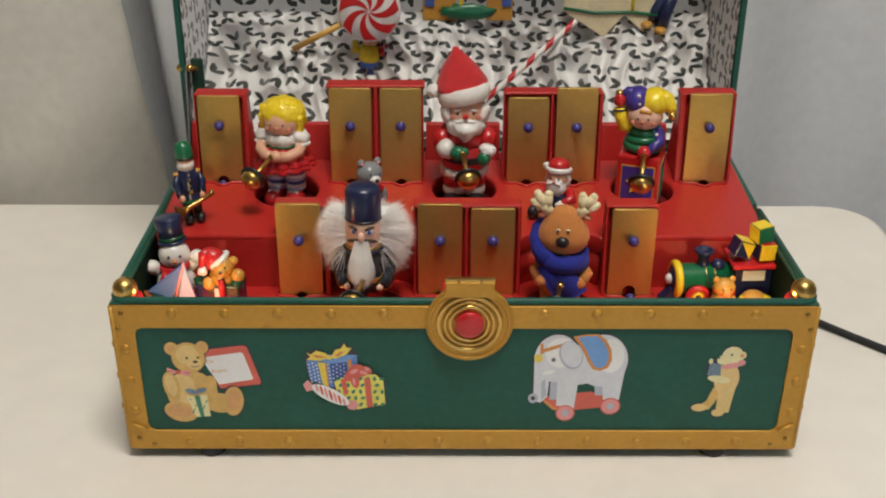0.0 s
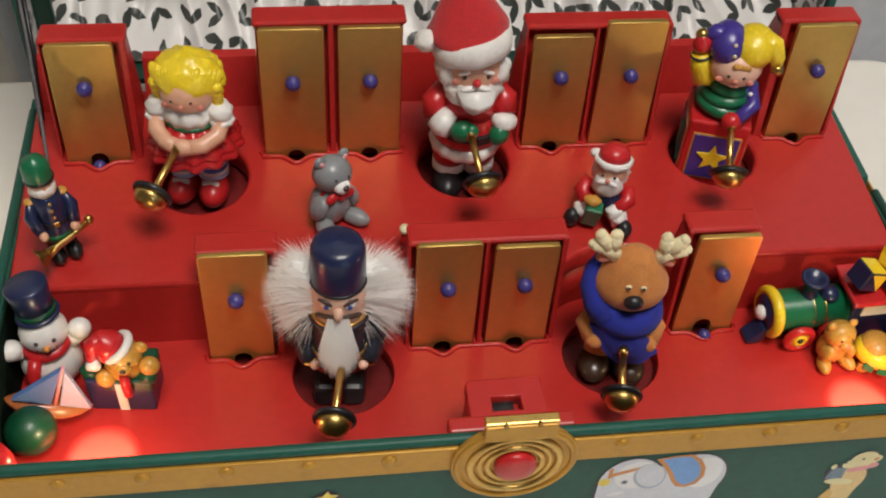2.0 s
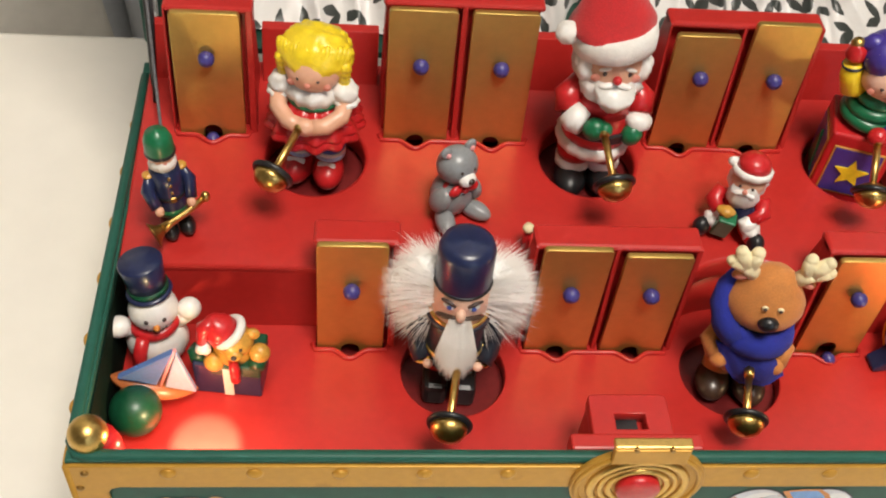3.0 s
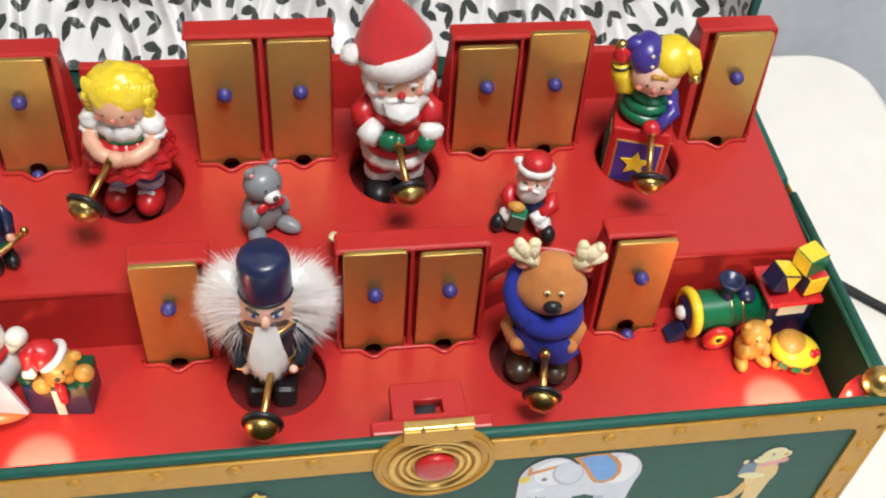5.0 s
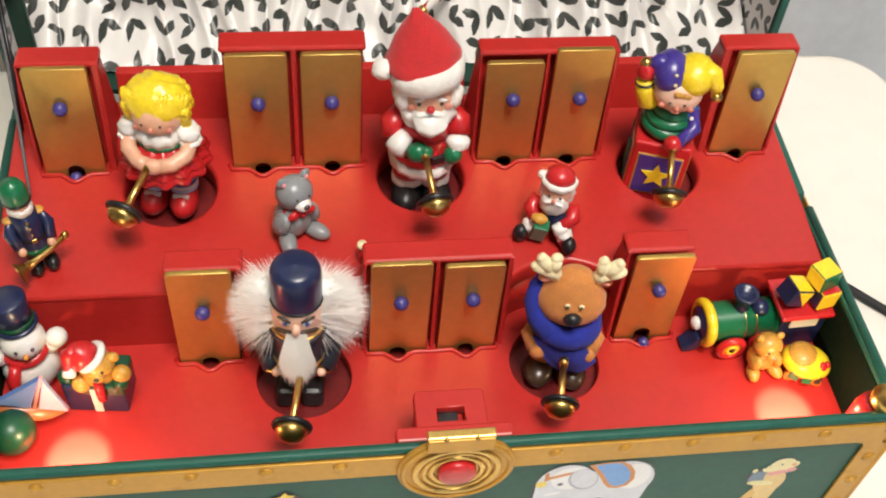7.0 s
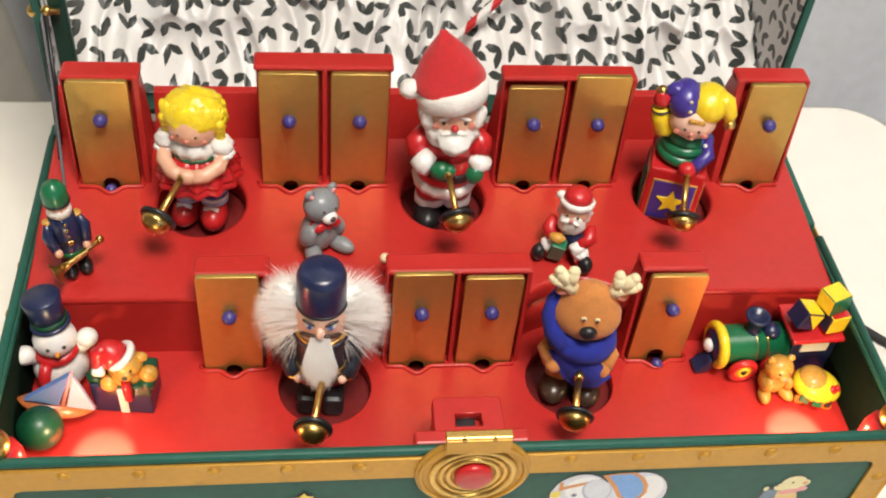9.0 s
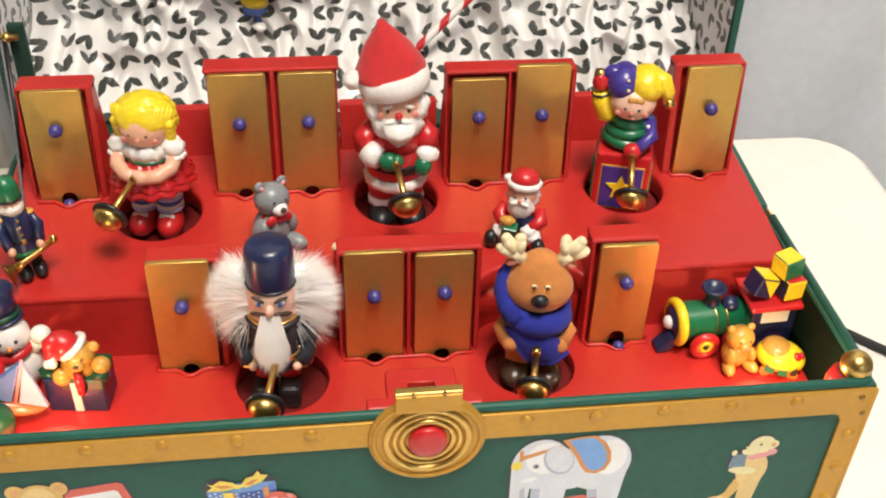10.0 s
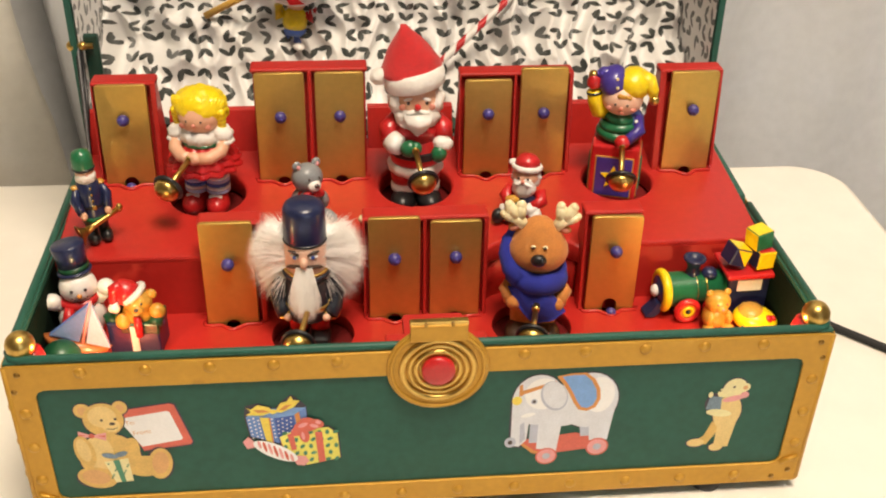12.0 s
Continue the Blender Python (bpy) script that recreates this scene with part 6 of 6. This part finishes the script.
def locomotive():
    root = thing("toy_locomotive", "toy steam locomotive in green, navy, yellow and red", "toy train", m=pose(0.1432, 0.0715, FLOOR_Z, 0, 0, 3) @ Matrix.Scale(0.9, 4), group=ORN)
    b = Build(0.001)
    b.lathe((-16, 0, 15), [(9.6, 0), (10.4, 1), (10.4, 17), (10.9, 17.6), (10.9, 19.4), (10.4, 20), (10.4, 36)], GGREEN, (0, 90, 0), 32)
    part("boiler", b, root, "glossy green boiler")
    b = Build(0.001)
    b.ring((-16, 0, 15), 10.2, 2.8, YELLOW, (0, 90, 0), 36, 12)
    part("front_ring", b, root, "yellow ring")
    b = Build(0.001)
    b.lathe((-17, 0, 15), [(9.6, 0), (8.6, 2), (0, 3)], NAVY, (0, -90, 0), 28)
    b.lathe((-19.5, 0, 15), [(3.6, 0), (3.8, 1.4), (2.6, 3.0), (0, 3.6)], WHITE, (0, -90, 0), 20)
    part("headlight", b, root, "white headlight on navy plate")
    b = Build(0.001)
    b.lathe((1.5, 1, 24), [(5.2, 0), (4.0, 1.8), (3.6, 5), (4.2, 8), (6.4, 10.6), (6.6, 11.8), (5.0, 12), (4.0, 10)], NAVY, seg=24)
    part("funnel", b, root, "navy funnel")
    for x in (2.2, 8.0):
        b = Build(0.001)
        b.ring((x, 0, 15), 10.5, 0.5, BRASS, (0, 90, 0), 32, 8)
        part("boiler_band", b, root, "thin gilt band")
    b = Build(0.001)
    b.lathe((11.0, -1, 24), [(5.0, 0), (4.6, 2.4), (3.4, 4.4), (0, 5.2)], NAVY, seg=20)
    part("dome", b, root, "navy steam dome")
    b = Build(0.001)
    b.prism([(-27, 0.4), (-21, 0.4), (-18, 3.5), (-17, 10), (-20.5, 11), (-23.4, 6.5), (-27.4, 2.6)], -7.5, 1.5, NAVY, 0.9, axis="y")
    part("cowcatcher", b, root, "navy cowcatcher")
    b = Build(0.001)
    b.box((33, 0, 14.0), (25, 20, 27.6), NAVY, bevel=1.0)
    b.box((8, 0, 5), (36, 14, 4), NAVY, bevel=0.8)
    cab = part("cab", b, root, "navy cab")
    b = Build(0.001)
    b.box((33, -10.2, 21.5), (15, 1.2, 7.5), WHITE, bevel=0.4)
    part("window", b, cab, "white window plate")
    b = Build(0.001)
    b.box((32.5, -1.0, 29.6), (30, 25, 3.0), GRED, (4, 0, 0), 1.0)
    part("roof", b, root, "red roof")
    for x, y in ((-4, -13), (-4, 9), (14, -11), (14, 9)):
        b = Build(0.001)
        b.ring((0, 0, 0), 6.2, 2.0, GRED, (90, 0, 0), 28, 10)
        b.rod((0, 1.4, 0), (0, -1.2, 0), 6, 6, ORANGE, 24)
        wheel = part("wheel", b, root, "red wheel", pose(x * 0.001, y * 0.001, 0.0082))
        b = Build(0.001)
        b.ring((0, -1.2, 0), 2.6, 0.9, YELLOW, (90, 0, 0), 20, 8)
        b.ball((0, -1.4, 0), 1.4, BLACK, seg=10)
        part("hub", b, wheel)


def toy_block(x, y, z, rot, mats, corner=None):
    b = Build(0.001)
    b.box((0, 0, 0), (10, 10, 10), mats[0], bevel=0.5)
    for m, p, d in zip(mats, ((0, -5.0, 0), (0, 0, 5.0), (-5.0, 0, 0), (5.0, 0, 0)), ((9.2, 0.5, 9.2), (9.2, 9.2, 0.5), (0.5, 9.2, 9.2), (0.5, 9.2, 9.2))):
        b.box(p, d, m)
    if corner:
        b.prism([(4.4, 4.4), (-4.4, 4.4), (4.4, -4.4)], -5.5, -5.1, corner, axis="y")
    thing("toy_block", "small wooden toy block with brightly painted sides", "toy block", b, pose(x, y, z, *rot), "toy blocks on the train")


def yellow_bear():
    b = Build(0.001)
    b.ball((0, 0, 9.5), (8.6, 7.6, 9.8), HONEY, lump=0.08)
    for s in (-1, 1):
        b.ball((s * 6.5, -6.6, 3.6), (3.8, 6.6, 3.6), HONEY, (0, 0, s * 16))
        b.ball((s * 6.6, -4.6, 11), (3.0, 4.6, 5.8), HONEY, (25, s * -12, 0))
        b.ball((s * 6.0, 0.6, 27.0), (2.6, 1.8, 2.7), HONEY)
        b.ball((s * 3.0, -7.4, 22.8), 0.75, P_INK, seg=8)
    b.ball((0, -0.6, 21), (8.4, 7.6, 7.4), HONEY)
    b.ball((0, -7.2, 19.6), (3.6, 2.8, 2.9), HONEY)
    b.ball((0, -9.8, 20.4), (1.2, 0.9, 1.0), ROSE, seg=10)
    return thing("honey_bear_ornament", "small honey-yellow glazed bear ornament sitting", "ornament", b, pose(0.1535, 0.0545, FLOOR_Z, 0, 0, 6) @ Matrix.Scale(0.8, 4), ORN)


def toy_car():
    root = thing("toy_car", "small rounded yellow toy car with red dots", "toy car", m=pose(0.1735, 0.0500, FLOOR_Z, 0, 0, -18) @ Matrix.Scale(0.86, 4), group=ORN)
    b = Build(0.001)
    b.ball((0, 0, 8.6), (13.6, 10.6, 8.0), YELLOW, (0, 8, 0), 28)
    b.ball((-3, 0.5, 13), (8.4, 8.6, 5.0), HONEY, seg=20)
    part("body", b, root)
    for x, w in ((-5.5, 5), (1.2, 5), (7, 3.4)):
        b = Build(0.001)
        b.box((x, -10.0 + 0.028 * x * x, 6.2), (w, 1.6, 5), GGREEN if x < 5 else DARKBROWN, (-20, 8, x * 2), 0.4)
        part("window", b, root, "dark green window")
    b = Build(0.001)
    b.ball((7.6, -5.0, 13.8), (2.4, 2.4, 1.2), GRED, (20, 30, 0), 12)
    b.ball((10.2, -2.4, 12.8), (2.0, 2.0, 1.2), GRED, (0, 40, 0), 12)
    part("dots", b, root, "red painted dots")
    for x in (-7.5, 7):
        for y in (-7, 7):
            b = Build(0.001)
            b.rod((x, y - 1.4, 2.8), (x, y + 1.4, 2.8), 2.8, 2.8, ORANGE, 16)
            part("wheel", b, root)


grey_bear()
seated_christmas()
soldier()
snowman()
sailboat()
gift_with_bear()
green_ball()
locomotive()
yellow_bear()
toy_car()
toy_block(0.1655, 0.0700, 0.0985, (0, 20, 12), (NAVY, YELLOW, NAVY, YELLOW), YELLOW)
toy_block(0.1790, 0.0690, 0.0970, (0, 3, 14), (YELLOW, GRED, NAVY, YELLOW))
toy_block(0.1768, 0.0715, 0.1073, (0, -5, 20), (GGREEN, YELLOW, YELLOW, GRED))

# ---- things inside the lid ----
b = Build(0.001)
b.lathe((0, 0, 0), [(21.0, -3.4), (22.5, -1.5), (22.5, 1.5), (21.0, 3.4), (10, 4.4), (0, 4.6)], WHITE, (90, 0, 0), 48)
lolli = thing("lollipop", "large red and white swirl lollipop with a tan stick", "lollipop", m=pose(-0.0635, 0.2540, 0.1922))
sweet = part("sweet", b, lolli)
b = Build(0.001)
i = b.slot(GRED)
for j in range(12):
    q = []
    for r, a in ((1 + 1.68 * j, 0), (1 + 1.68 * (j + 1), 0), (1 + 1.68 * (j + 1), math.pi / 7), (1 + 1.68 * j, math.pi / 7)):
        a += 0.045 * r
        q.append(b.bm.verts.new(Vector((r * math.cos(a), -4.95 + 1.4 * (r / 22) ** 2, r * math.sin(a))) * 0.001))
    b.bm.faces.new(q).smooth = True
STRIPE = b.mesh("stripe")
for k in range(7):
    part("stripe", STRIPE, sweet, m=pose(0, 0, 0, 0, 360 / 7 * k, 0))
b = Build(0.001)
b.rod((-17, 0.5, -9), (-56, 5, -30), 2.2, 2.2, STICK)
part("stick", b, lolli, "tan wooden stick")

b = Build(0.001)
for s in (-1, 1):
    b.ball((s * 5.6 - 2, -3, 3), (4.6, 6.2, 2.8), WHITE, (0, 0, s * 20))
    b.tube([(s * 5.2 - 2, 0, 4), (s * 4.4 - 1, 0, 14)], [3.6, 4.6], BLUE, 12)
    b.tube([(s * 7, 0, 28), (s * 12, -1, 24), (s * 12.4, -2, 33)], [3.4, 3.4, 3.0], YELLOW if s < 0 else GRED, 12)
b.lathe((0, 0, 12), [(8.4, 0), (9.0, 3), (8.4, 7)], BLUE)
b.lathe((0, 0, 17), [(8.8, 0), (9.2, 4), (8.4, 11), (4, 15)], YELLOW)
b.ball((0, 0, 37), (8, 7.6, 8), SKIN)
b.ball((0, 1.4, 40), (8.8, 8, 7), DARKBROWN)
thing("boy_doll", "small boy doll in a yellow shirt and blue trousers", "doll", b, pose(-0.0672, 0.2670, 0.1372, 0, 6, 0) @ Matrix.Scale(0.86, 4))

pole = thing("candy_pole", "thin candy pole striped in red and white", "pole", m=pose(0, 0, 0))
A, C = Vector((0.0128, 0.2440, 0.1232)), Vector((0.0862, 0.2760, 0.1790))
b = Build()
white, red = b.slot(WHITE), b.slot(GRED)
quat = (C - A).to_track_quat("Z", "Y").to_matrix()
rings = [[b.bm.verts.new(A.lerp(C, i / 84) + quat @ Vector((0.0023 * math.cos(2 * math.pi * k / 16), 0.0023 * math.sin(2 * math.pi * k / 16), 0))) for k in range(16)] for i in range(85)]
for i in range(84):
    for k in range(16):
        f = b.bm.faces.new((rings[i][k], rings[i][(k + 1) % 16], rings[i + 1][(k + 1) % 16], rings[i + 1][k]))
        f.smooth, f.material_index = True, red if (k + i) % 16 < 7 else white
b.bm.faces.new(rings[-1])
part("striped_rod", b, pole, "white rod with a red spiral stripe")
b = Build()
b.ball(A, 0.003, BRASS)
part("cap", b, pole, "small brass cap")

b = Build()
b.prism([(0.076, 0.1865), (0.107, 0.1668), (0.121, 0.1835), (0.136, 0.1705), (0.146, 0.2), (0.078, 0.204)], 0.2755, 0.2785, CREAM, 0.0005, axis="y")
kite = thing("pennant", "cream cloth pennant edged in dark green", "pennant", b)
b = Build()
b.tube([(0.0765, 0.2752, 0.1885), (0.100, 0.2748, 0.1852), (0.126, 0.2748, 0.1858), (0.145, 0.2752, 0.1835)], 0.0012, GGREEN)
part("edging", b, kite, "dark green edging")
b = Build()
b.tube([(0.1265, 0.275, 0.1855), (0.1265, 0.275, 0.205)], 0.0013, YELLOW)
part("cord", b, kite, "yellow cord")

b = Build(0.001)
b.tube([(0, 0, 4), (2, 0, 14), (6, 1, 30)], [4.6, 5.0, 6.0], NAVY, 14)
b.tube([(-9, 1, 8), (-6, 1, 17), (3, 1, 31)], [4.2, 5.0, 6.0], NAVY, 14)
b.ball((-1, -3, 2.6), (4.6, 6.4, 3.0), HONEY)
b.ball((-11, -2, 6.6), (4.4, 6.2, 3.0), HONEY)
thing("climbing_doll", "small navy-trousered doll with brown shoes", "doll", b, pose(0.1490, 0.2780, 0.1700))

sign = thing("hanging_plaque", "small painted plaque with tan, blue and green figures", "plaque", m=pose(0.006, 0.2795, 0.1790))
for x, w in ((-20, 24), (24, 19)):
    b = Build(0.001)
    b.box((x, 0, 8), (w, 3, 17), HONEY, bevel=0.6)
    part("board", b, sign, "tan painted board")
b = Build(0.001)
b.ball((0, -2, 6), (20, 3, 6), GGREEN, lump=0.3)
part("garland", b, sign, "dark green garland")
for x, m in ((-27, BLUE), (29, BLUE), (-4, YELLOW)):
    b = Build(0.001)
    b.box((x, -2, 14), (7 if x != -4 else 2.5, 2, 8), m, bevel=0.4)
    part("panel", b, sign)

# power cord
b = Build()
b.tube([(0.150, 0.206, 0.03), (0.172, 0.214, 0.024), (0.205, 0.192, 0.009), (0.235, 0.164, 0.0008), (0.27, 0.129, -0.0004), (0.305, 0.094, -0.0004), (0.335, 0.066, -0.0004), (0.352, 0.05, -0.0004), (0.362, 0.04, -0.012), (0.366, 0.036, -0.1), (0.366, 0.036, -0.7)], 0.0026, RUBBER)
thing("power_cord", "black rubber power cord lying on the table", "cord", b)
